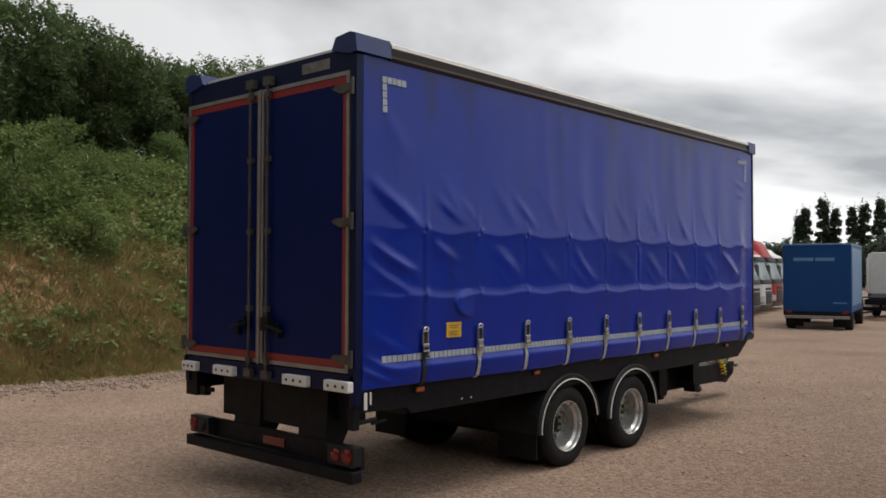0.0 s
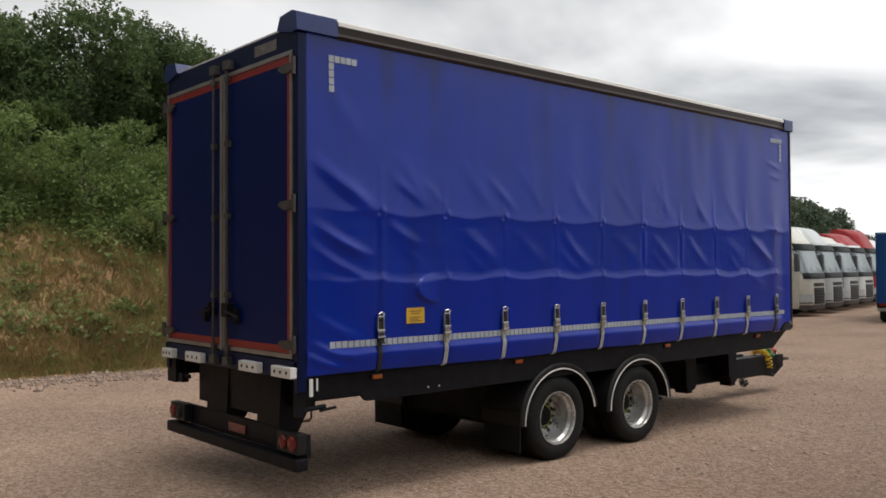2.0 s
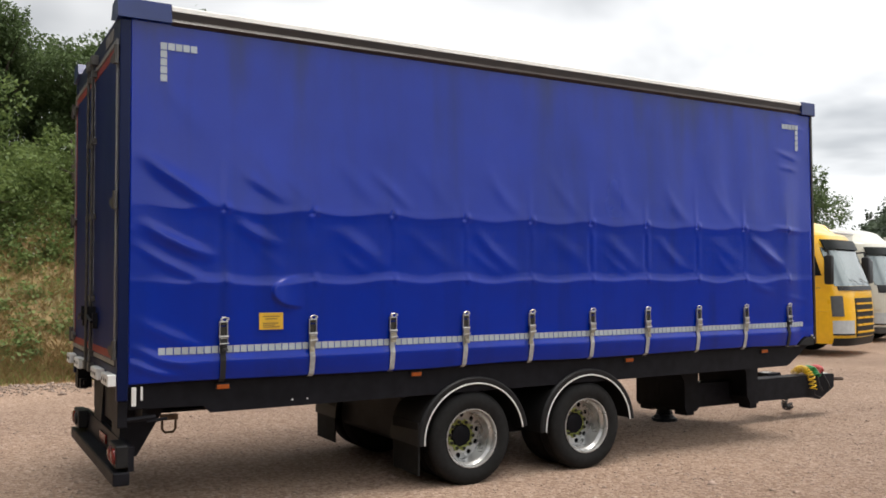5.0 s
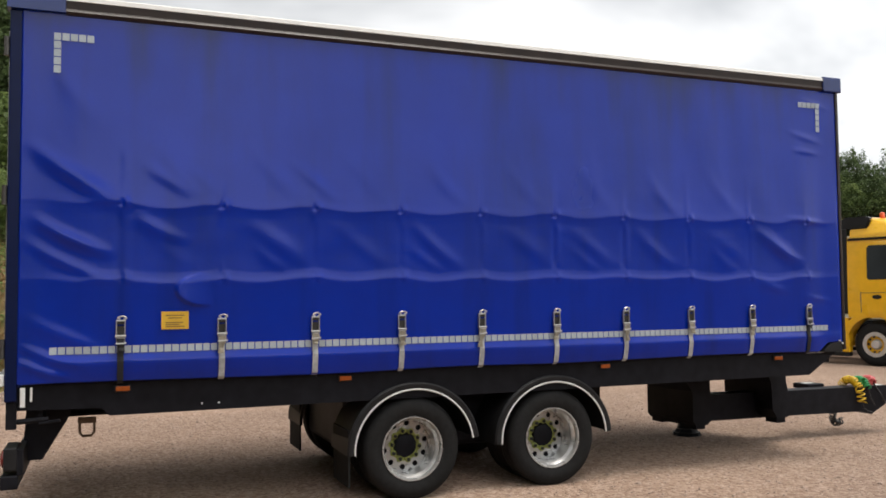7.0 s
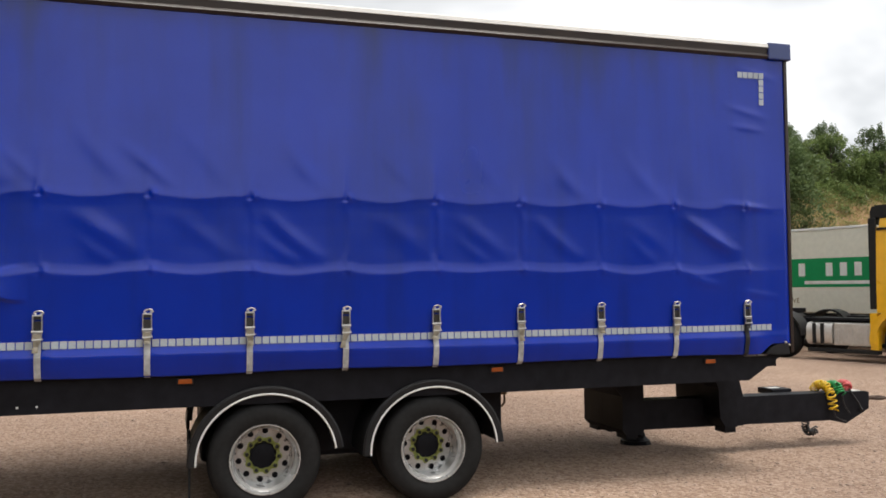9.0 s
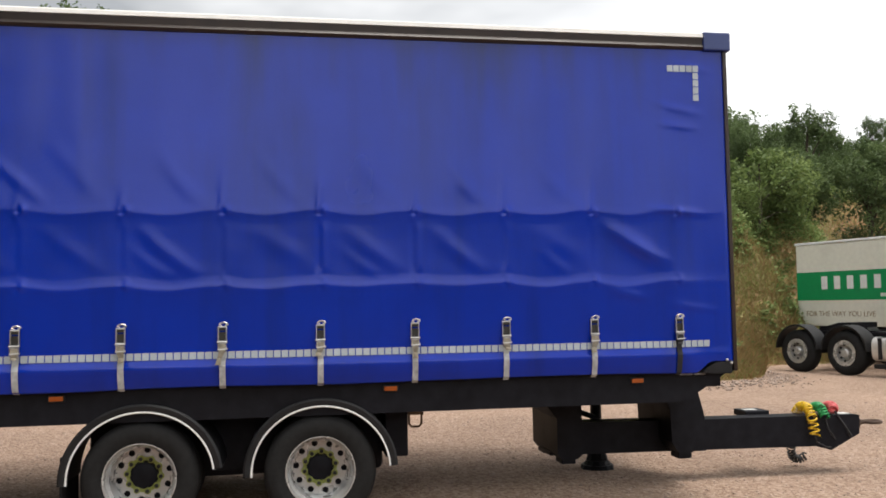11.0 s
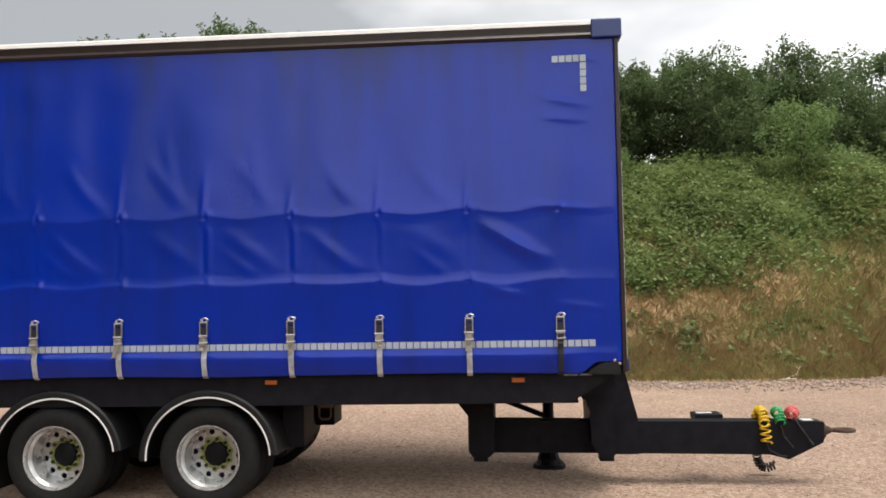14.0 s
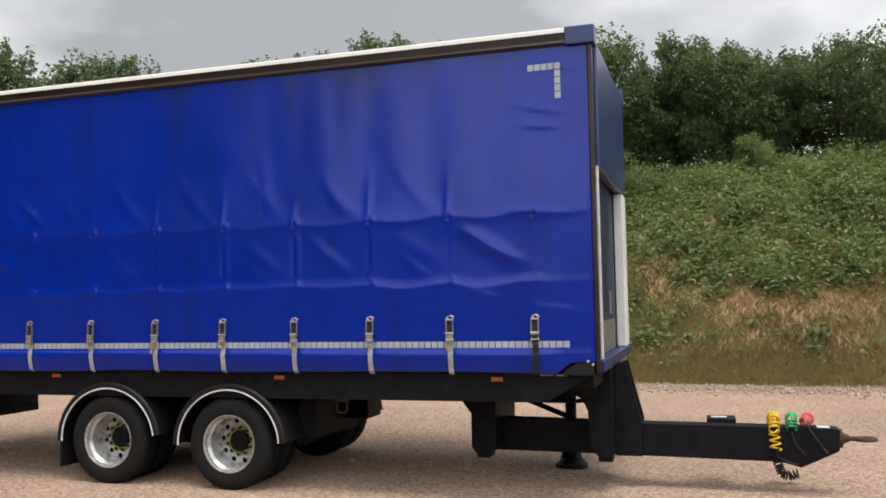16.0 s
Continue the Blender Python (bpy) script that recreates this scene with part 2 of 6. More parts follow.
GROUND_DARK, GROUND_MID, GROUND_LIGHT = (0.275, 0.186, 0.135, 1), (0.38, 0.268, 0.2, 1), (0.51, 0.385, 0.305, 1)
M_GROUND = ground_material()
M_BANK = bank_material()
M_DRYWOOD = material("bleached_dry_wood", (0.62, 0.54, 0.40), 0.8, vary=0.2, scale=30)
M_STONE = material("loose_stone", (0.42, 0.31, 0.245), 0.9, vary=0.35, scale=14)
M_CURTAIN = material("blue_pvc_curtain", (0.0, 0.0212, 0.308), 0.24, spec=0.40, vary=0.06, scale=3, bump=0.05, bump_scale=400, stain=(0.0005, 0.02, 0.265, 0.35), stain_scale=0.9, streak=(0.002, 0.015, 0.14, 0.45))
M_BLUE = material("blue_paint", (0.003, 0.017, 0.115), 0.35, vary=0.08, scale=4, coat=0.2)
M_DOOR = material("dark_blue_door_panel", (0.0005, 0.009, 0.085), 0.42, spec=0.12, vary=0.08, scale=3, stain=(0.003, 0.012, 0.08, 0.4))
M_BLACK = material("black_chassis_paint", (0.0105, 0.0105, 0.0135), 0.5, vary=0.3, scale=9, stain=(0.006, 0.005, 0.006, 0.4), stain_scale=2.5, bump=0.1, spec=0.12)
M_RUBBER = material("tyre_rubber", (0.015, 0.0148, 0.0148), 0.75, vary=0.2, scale=20, spec=0.18, stain=(0.011, 0.010, 0.009, 0.3), stain_scale=4)
M_NAVY = material("dark_navy_paint", (0.001, 0.006, 0.042), 0.4, vary=0.1, spec=0.2)
M_DARKSTEEL = material("dark_worn_steel", (0.085, 0.08, 0.075), 0.5, metal=0.4, vary=0.25, scale=20, stain=(0.04, 0.035, 0.03, 0.5), stain_scale=6)
M_PLASTIC = material("black_plastic", (0.012, 0.012, 0.013), 0.5, vary=0.2, scale=10, stain=(0.02, 0.018, 0.016, 0.3), spec=0.3)
M_ALU = material("dull_aluminium", (0.30, 0.29, 0.28), 0.45, metal=0.7, vary=0.15, scale=12, stain=(0.12, 0.11, 0.10, 0.5), stain_scale=3)
M_STEEL = material("worn_steel", (0.22, 0.21, 0.2), 0.5, metal=0.6, vary=0.2, scale=20, stain=(0.09, 0.07, 0.05, 0.5), stain_scale=6)
M_CHROME = material("bright_buckle_steel", (0.46, 0.45, 0.43), 0.36, metal=0.75, vary=0.15, scale=30, stain=(0.25, 0.22, 0.18, 0.4), stain_scale=9)
M_STRAPEND = material("dirty_webbing", (0.24, 0.215, 0.165), 0.85, vary=0.25, scale=30, stain=(0.16, 0.13, 0.09, 0.5), stain_scale=9)
M_RUST = material("rusty_steel", (0.075, 0.045, 0.03), 0.7, metal=0.3, vary=0.3, scale=25, stain=(0.03, 0.022, 0.018, 0.5), stain_scale=8)
M_OLDSTEEL = material("rusty_ring_steel", (0.20, 0.14, 0.09), 0.55, metal=0.4, vary=0.3, scale=25, stain=(0.10, 0.055, 0.03, 0.5), stain_scale=8)
M_SILVER = material("silver_wheel_paint", (0.55, 0.55, 0.54), 0.28, metal=0.55, vary=0.1, scale=10, stain=(0.25, 0.23, 0.2, 0.35), stain_scale=5)
M_RED = material("red_reflective_tape", (0.24, 0.012, 0.012), 0.4, vary=0.12, scale=10, stain=(0.2, 0.025, 0.022, 0.4), stain_scale=3)
M_WHITE = material("white_paint", (0.75, 0.75, 0.73), 0.4, vary=0.06, scale=6, stain=(0.5, 0.48, 0.44, 0.4), stain_scale=2)
M_REFLECT = material("white_reflective_tape", (0.36, 0.40, 0.44), 0.35, vary=0.08, scale=30, random_amount=0.08)
M_STRAP = material("grey_webbing", (0.43, 0.44, 0.43), 0.8, vary=0.2, scale=30, stain=(0.16, 0.15, 0.13, 0.5), stain_scale=8)
M_DARKSTRAP = material("black_webbing", (0.014, 0.014, 0.016), 0.8, vary=0.2, scale=30)
M_AMBER = material("amber_lens", (0.42, 0.10, 0.015), 0.25, vary=0.1)
M_LAMPRED = material("red_lens", (0.14, 0.008, 0.007), 0.2, vary=0.1)
M_YELLOWTAG = material("yellow_sticker", (0.66, 0.40, 0.03), 0.45, vary=0.1)
M_TEXT = material("dark_print", (0.20, 0.12, 0.03), 0.6)
M_RAIL = material("brown_grey_roof_rail", (0.026, 0.016, 0.012), 0.35, vary=0.2, spec=0.35, stain=(0.04, 0.027, 0.02, 0.4))
M_ROOF = material("translucent_roof_white", (0.72, 0.70, 0.66), 0.5, vary=0.06)
M_CHEVRON = material("lime_nut_indicator", (0.27, 0.295, 0.065), 0.5, vary=0.25, scale=30)
M_NUT = material("dark_wheel_nut", (0.035, 0.034, 0.032), 0.45, metal=0.4)
M_HOSE_Y = material("yellow_hose", (0.72, 0.46, 0.015), 0.35)
M_HOSE_G = material("green_hose", (0.02, 0.28, 0.08), 0.35)
M_HOSE_R = material("red_hose", (0.55, 0.09, 0.09), 0.35)
M_HOSE_K = material("black_hose", (0.012, 0.012, 0.013), 0.4)
M_BARK = material("bark", (0.07, 0.055, 0.04), 0.9, vary=0.4, scale=14, bump=0.6)
L_TREE = leaf_material("dark_tree_leaf", (0.07, 0.105, 0.045), (0.145, 0.20, 0.078))
L_ACACIA = leaf_material("bright_tree_leaf", (0.11, 0.18, 0.055), (0.25, 0.335, 0.125))
L_BUSH = leaf_material("bush_leaf", (0.09, 0.135, 0.045), (0.25, 0.32, 0.105))
L_BRAMBLE = leaf_material("bramble_leaf", (0.08, 0.125, 0.04), (0.275, 0.345, 0.12))
L_DRY = leaf_material("dry_grass", (0.29, 0.195, 0.085), (0.56, 0.41, 0.20))
L_GRASS = leaf_material("green_grass", (0.21, 0.235, 0.07), (0.48, 0.49, 0.19))
L_FAR = leaf_material("far_tree_leaf", (0.045, 0.065, 0.04), (0.10, 0.13, 0.08))
L_FLOWER = leaf_material("white_blossom", (0.55, 0.55, 0.45), (0.8, 0.8, 0.72))


# ---- building helpers ----
def part(name, bm, mat, parent, label="", smooth=0.0):
    """Links a bmesh as one mesh object under a thing or a part."""
    me = bpy.data.meshes.new(name)
    bm.to_mesh(me)
    bm.free()
    me.materials.append(mat)
    if smooth:
        for p in me.polygons:
            p.use_smooth = True
        me.set_sharp_from_angle(angle=radians(smooth))
    ob = new(name, me)
    ob.parent = parent
    if label:
        tagged(ob, label)
    return ob


def thing(name, m, label, category, group="", kind=""):
    ob = new(name)
    ob.empty_display_size = 0.3
    ob.matrix_world = m
    return tagged(ob, label, category, group, kind)


def box(bm, x0, x1, y0, y1, z0, z1, bevel=0.0):
    v = [bm.verts.new(p) for p in ((x0, y0, z0), (x1, y0, z0), (x1, y1, z0), (x0, y1, z0), (x0, y0, z1), (x1, y0, z1), (x1, y1, z1), (x0, y1, z1))]
    f = [bm.faces.new([v[i] for i in q]) for q in ((3, 2, 1, 0), (4, 5, 6, 7), (0, 1, 5, 4), (1, 2, 6, 5), (2, 3, 7, 6), (3, 0, 4, 7))]
    if bevel:
        es = list({e for q in f for e in q.edges})
        bmesh.ops.bevel(bm, geom=es, offset=bevel, segments=2, affect="EDGES", profile=0.5)
    return bm


def boxes(*rows, bevel=0.0):
    bm = bmesh.new()
    for r in rows:
        box(bm, *r, bevel=bevel)
    return bm


def prism(bm, pts, axis, a, b):
    """A polygon in two axes, extruded along the third from a to b."""
    def at(p, q):
        return {"x": (q, p[0], p[1]), "y": (p[0], q, p[1]), "z": (p[0], p[1], q)}[axis]
    lo = [bm.verts.new(at(p, a)) for p in pts]
    hi = [bm.verts.new(at(p, b)) for p in pts]
    bm.faces.new(lo)
    bm.faces.new(hi[::-1])
    for i in range(len(pts)):
        j = (i + 1) % len(pts)
        bm.faces.new((lo[j], lo[i], hi[i], hi[j]))
    bmesh.ops.recalc_face_normals(bm, faces=bm.faces[:])
    return bm


def lathe(bm, prof, origin, seg=32, axis="x", cap=True):
    """A profile of (along, radius) turned round an axis through origin."""
    o = Vector(origin)
    rings = []
    for a, r in prof:
        ring = []
        for k in range(seg):
            t = 2 * math.pi * k / seg
            u, w = r * math.cos(t), r * math.sin(t)
            p = {"x": (a, u, w), "y": (u, a, w), "z": (u, w, a)}[axis]
            ring.append(bm.verts.new(o + Vector(p)))
        rings.append(ring)
    for r0, r1 in zip(rings, rings[1:]):
        for k in range(seg):
            j = (k + 1) % seg
            bm.faces.new((r0[k], r0[j], r1[j], r1[k]))
    for ring in (rings[0], rings[-1]) if cap else ():
        bm.faces.new(ring)
    bmesh.ops.recalc_face_normals(bm, faces=bm.faces[:])
    return bm


def tube(bm, pts, r, seg=8, taper=None):
    """A round bar swept along points."""
    pts = [Vector(p) for p in pts]
    rings, side = [], None
    for i, p in enumerate(pts):
        d = (pts[min(i + 1, len(pts) - 1)] - pts[max(i - 1, 0)]).normalized()
        if side is None:
            side = d.orthogonal().normalized()
        side = (side - d * side.dot(d)).normalized()
        up = d.cross(side)
        rr = r if taper is None else r + (taper - r) * i / (len(pts) - 1)
        rings.append([bm.verts.new(p + rr * (math.cos(2 * math.pi * k / seg) * side + math.sin(2 * math.pi * k / seg) * up)) for k in range(seg)])
    for r0, r1 in zip(rings, rings[1:]):
        for k in range(seg):
            j = (k + 1) % seg
            bm.faces.new((r0[k], r0[j], r1[j], r1[k]))
    bm.faces.new(rings[0][::-1])
    bm.faces.new(rings[-1])
    return bm


def mesh_np(name, verts, faces, mat, smooth=False):
    """A mesh from arrays of vertices and of faces that all have as many corners."""
    verts, faces = np.asarray(verts, dtype=np.float32), np.asarray(faces, dtype=np.int32)
    me = bpy.data.meshes.new(name)
    me.vertices.add(len(verts))
    me.vertices.foreach_set("co", verts.ravel())
    k = faces.shape[1]
    me.loops.add(faces.size)
    me.loops.foreach_set("vertex_index", faces.ravel())
    me.polygons.add(len(faces))
    me.polygons.foreach_set("loop_start", np.arange(0, faces.size, k, dtype=np.int32))
    me.update(calc_edges=True)
    me.materials.append(mat)
    if smooth:
        me.polygons.foreach_set("use_smooth", np.ones(len(faces), dtype=bool))
    return me


# ---- ground and bank ----
def smooth(a, b, x):
    t = np.clip((np.asarray(x, dtype=float) - a) / (b - a), 0, 1)
    return t * t * (3 - 2 * t)


def wave(x, y, s, k=0.0):
    """Cheap smooth noise for arrays, about -1 to 1."""
    return (np.sin(x * s + 1.3 * np.sin(y * s * 0.7 + k)) + np.sin(y * s * 1.1 + 1.7 * np.sin(x * s * 0.6 + 2 + k)) + np.sin((x + y) * s * 0.5 + k * 3)) / 3


def foot_x(y):
    """The line along which the bank meets the yard; it swings back behind the lorries."""
    y = np.asarray(y, dtype=float)
    return -16.0 - 3.0 * smooth(18.6, 21.2, y) - 2.8 * smooth(22.4, 24.5, y) - 3.2 * smooth(26, 31, y) - 18 * smooth(39, 62, y) + 0.25 * wave(y, y * 0.3, 0.8)


def ground_z(x, y):
    """The yard falls a little along the trailer and rises again towards the parked lorries."""
    return -0.0065 * np.clip(np.asarray(y, dtype=float) - 8, -10, 6.5) + 0.042 * smooth(15, 22, y) + 0.01 * wave(np.asarray(x, dtype=float), np.asarray(y, dtype=float), 0.9)


def bank_z(x, y):
    x, y = np.asarray(x, dtype=float), np.asarray(y, dtype=float)
    d = foot_x(y) - x
    rise = (6.0 + 0.5 * smooth(19.5, 22, y) + 1.6 * smooth(26, 34, y) + 0.35 * wave(y, y * 0.4, 0.35, 1.0)) * (1 - 0.95 * smooth(42, 56, y))
    wide = 11.5 - 3.8 * smooth(18.8, 21.2, y) * (1 - smooth(26, 30, y))
    z = rise * smooth(-2.0, wide, d) - rise * smooth(-2.0, wide, 0.0)
    return ground_z(x, y) + z + 0.14 * wave(x, y, 1.3) * smooth(0.2, 2, d) + 0.06 * wave(x, y, 4.1, 2.0) * smooth(0.2, 1.5, d)


def sheet(name, xs, ys, zf, mat, label, category):
    X, Y = np.meshgrid(xs, ys)
    Z = zf(X, Y)
    v = np.stack([X, Y, Z], -1).reshape(-1, 3)
    nx, ny = len(xs), len(ys)
    i = np.arange(nx * ny).reshape(ny, nx)
    f = np.stack([i[:-1, :-1], i[:-1, 1:], i[1:, 1:], i[1:, :-1]], -1).reshape(-1, 4)
    return tagged(new(name, mesh_np(name, v, f, mat, True)), label, category, kind="structure")


def spread(a, b, n, far=None):
    core = np.linspace(a, b, n)
    if not far:
        return core
    out = np.geomspace(1, far, 14)
    return np.concatenate([a - out[::-1], core, b + out])


def yard_z(x, y):
    """Under the bank the yard's sheet drops away, so that the two never share a plane."""
    return ground_z(x, y) - 0.6 * smooth(1.5, 4.0, foot_x(y) - x) * (smooth(-60, -45, y) - smooth(120, 140, y))


sheet("ground", spread(-30, 15, 120, 2000), spread(-10, 45, 140, 2000), yard_z, M_GROUND, "pinkish-brown compacted gravel of a lorry yard", "ground")
ys_bank = np.concatenate([np.linspace(-70, -8, 60), np.linspace(-7.6, 36, 190), np.linspace(37, 90, 60)])
offs = np.concatenate([np.linspace(0, 13, 90), np.linspace(14, 60, 24)])
Yb, Ob = np.meshgrid(ys_bank, offs, indexing="ij")
Xb = foot_x(Yb) + 0.35 - Ob
Zb = bank_z(Xb, Yb) - 0.05 * (Ob < 0.05)
ib = np.arange(Yb.size).reshape(Yb.shape)
fb = np.stack([ib[:-1, :-1], ib[1:, :-1], ib[1:, 1:], ib[:-1, 1:]], -1).reshape(-1, 4)
tagged(new("bank", mesh_np("bank", np.stack([Xb, Yb, Zb], -1).reshape(-1, 3), fb, M_BANK, True)), "steep earth bank with dry grass and brambles beside the yard", "bank", kind="structure")


def cards(pos, size, tilt=1.0, aspect=0.55, rng=None, up=0.0):
    """Small leaf blades: one folded four-cornered blade at each place, turned at random."""
    n = len(pos)
    a = rng.uniform(0, 2 * np.pi, n)
    b = rng.normal(0, 0.6, n) * tilt + up
    d = np.stack([np.cos(a) * np.cos(b), np.sin(a) * np.cos(b), np.sin(b)], -1)
    s = np.stack([-np.sin(a), np.cos(a), rng.normal(0, 0.5, n)], -1)
    s /= np.linalg.norm(s, axis=1, keepdims=True)
    size = np.broadcast_to(size, n)[:, None] * rng.uniform(0.65, 1.35, (n, 1))
    tip, w = d * size, s * size * aspect * 0.5
    mid = tip * 0.45
    drop = np.zeros((n, 3))
    drop[:, 2] = -0.12 * size[:, 0]
    v = np.stack([pos, pos + mid - w, pos + tip + drop, pos + mid + w], 1).reshape(-1, 3)
    f = np.arange(4 * n).reshape(n, 4)
    return v, f


def blades(pos, height, width, rng, lean=0.35):
    """Grass: a narrow bent blade at each place."""
    n = len(pos)
    a = rng.uniform(0, 2 * np.pi, n)
    h = np.broadcast_to(height, n) * rng.uniform(0.5, 1.3, n)
    l = np.abs(rng.normal(0, lean, n)) * h
    s = np.stack([-np.sin(a), np.cos(a), 0 * a], -1) * width
    top = np.stack([np.cos(a) * l, np.sin(a) * l, h], -1)
    mid = np.stack([np.cos(a) * l * 0.3, np.sin(a) * l * 0.3, h * 0.6], -1)
    v = np.stack([pos - s, pos + s, pos + mid + s * 0.7, pos + top, pos + mid - s * 0.7], 1).reshape(-1, 3)
    return v, np.arange(5 * n).reshape(n, 5)


def on_bank(n, d0, d1, y0, y1, rng, patch=None, keep=0.0):
    """Places on the bank between two distances from its foot; patch thins them out in clumps."""
    y = rng.uniform(y0, y1, n)
    d = rng.uniform(d0, d1, n)
    if patch is not None:
        m = wave(d * 1.0, y, patch[0], patch[1]) + rng.normal(0, 0.25, n) > keep
        y, d = y[m], d[m]
    x = foot_x(y) - d
    return np.stack([x, y, bank_z(x, y)], -1), d


rng = np.random.default_rng(7)
Y0, Y1 = -6.0, 44.0


def stuff(name, v, f, mat, label, category):
    return tagged(new(name, mesh_np(name, v, f, mat)), label, category, kind="stuff")


# dry grass low on the bank, greener at its foot and higher up
p, d = on_bank(120000, 0.0, 5.6, Y0, 26.0, rng, (0.9, 0.4), -0.35)
extra, d = on_bank(40000, 2.0, 12.5, 25.0, 42.0, rng, (0.9, 0.4), -0.6)
foot, d = on_bank(30000, 0.0, 1.4, Y0, 26.0, rng)
p = np.concatenate([p, extra, foot])
stalks, d = on_bank(10000, 0.3, 5.0, Y0, 28.0, rng, (1.3, 2.0), -0.1)
stuff("dry_stalks", *blades(stalks, 0.34, 0.0045, rng, 0.22), L_DRY, "tall dry grass stalks on the bank", "grass")
stuff("dry_grass", *blades(p, 0.08 + 0.14 * rng.random(len(p)) ** 2, 0.0042, rng, 0.5), L_DRY, "dry straw-coloured grass on the lower bank", "grass")
p, d = on_bank(15000, 0.0, 0.7, Y0, 30.0, rng)
q, d = on_bank(150000, 0.6, 8.0, Y0, 30.0, rng, (1.1, 2.4), -0.1)
r, d = on_bank(60000, 2.0, 12.5, 18.5, 42.0, rng)
p = np.concatenate([p, q, r])
stuff("green_grass", *blades(p, 0.13, 0.006, rng, 0.5), L_GRASS, "green grass tufts on the bank", "grass")
# brambles over the upper bank
c1, e1 = on_bank(5200, 3.2, 11.6, Y0, Y1, rng)
lim = 4.4 - 1.2 * smooth(9.5, 13, c1[:, 1]) + 0.8 * wave(c1[:, 1], c1[:, 1] * 0.5, 0.8, 0.7) + 4.0 * smooth(26.0, 31.0, c1[:, 1])
c1 = c1[rng.random(len(c1)) < np.clip((e1 - lim) / 1.4, 0.03, 1)]
c2, d = on_bank(520, 1.4, 6.0, Y0, 28.0, rng, (1.5, 5.0), 0.3)
c1 = np.concatenate([c1, c2])


def mounds(c, each, r0, r1, rng):
    """Leaves over low uneven mounds, thick on the crown and thin in the gaps between."""
    n = len(c)
    r = rng.uniform(r0, r1, n)
    tall = r * rng.uniform(0.7, 1.5, n)
    u = rng.normal(0, 1, (n, each, 3))
    u /= np.linalg.norm(u, axis=2, keepdims=True)
    u[..., 2] = np.abs(u[..., 2])
    lump = 1 + 0.22 * np.sin(4 * u[..., 0] + c[:, None, 1] * 7) * np.sin(5 * u[..., 1] + c[:, None, 0] * 5)
    p = u * (r[:, None] * lump * (1 - np.abs(rng.normal(0, 0.2, (n, each)))))[..., None]
    p[..., 2] *= (tall / r)[:, None]
    p = (p + c[:, None]).reshape(-1, 3)
    p[:, 2] += bank_z(p[:, 0], p[:, 1]) - np.repeat(c[:, 2], each)
    return p


p = mounds(c1, 78, 0.22, 0.62, rng)
sprigs, d = on_bank(1500, 0.6, 6.0, Y0, 28.0, rng, (1.7, 1.2), -0.1)
p = np.concatenate([p, mounds(sprigs, 22, 0.08, 0.26, rng)])
stuff("brambles", *cards(p, 0.08 + 0.05 * rng.random(len(p)), 0.7, 0.72, rng, 0.0), L_BRAMBLE, "green bramble thicket over the upper bank", "brambles")
p, d = on_bank(2600, 2.5, 10.5, Y0, Y1, rng, (1.1, 3.0), 0.25)
p[:, 2] += 0.45
stuff("white_flowers", *cards(p, 0.045, 1.0, 0.9, rng), L_FLOWER, "small white flowers among the brambles", "flowers")


# ---- trees ----
def crown_mesh(name, blobs, leaf, count, mat, rng, flat=0.8):
    """Leaves on and in a set of clumps (centre, radius)."""
    P = []
    tot = sum(r ** 2 for _, r in blobs)
    for c, r in blobs:
        n = int(count * r ** 2 / tot)
        u = rng.normal(0, 1, (n, 3))
        u /= np.linalg.norm(u, axis=1, keepdims=True)
        lump = 1 + 0.16 * np.sin(5 * u[:, 0] + c[0] * 3) * np.sin(5 * u[:, 1] + c[1]) + 0.13 * np.sin(9 * u[:, 2] + 7 * u[:, 0] + c[2])
        rad = r * lump * (1 - np.abs(rng.normal(0, 0.16, n)))
        P.append(np.asarray(c) + u * rad[:, None] * np.array([1, 1, flat]))
    P = np.concatenate(P)
    v, f = cards(P, leaf, 1.0, 0.7, rng, -0.1)
    return mesh_np(name, v, f, mat)


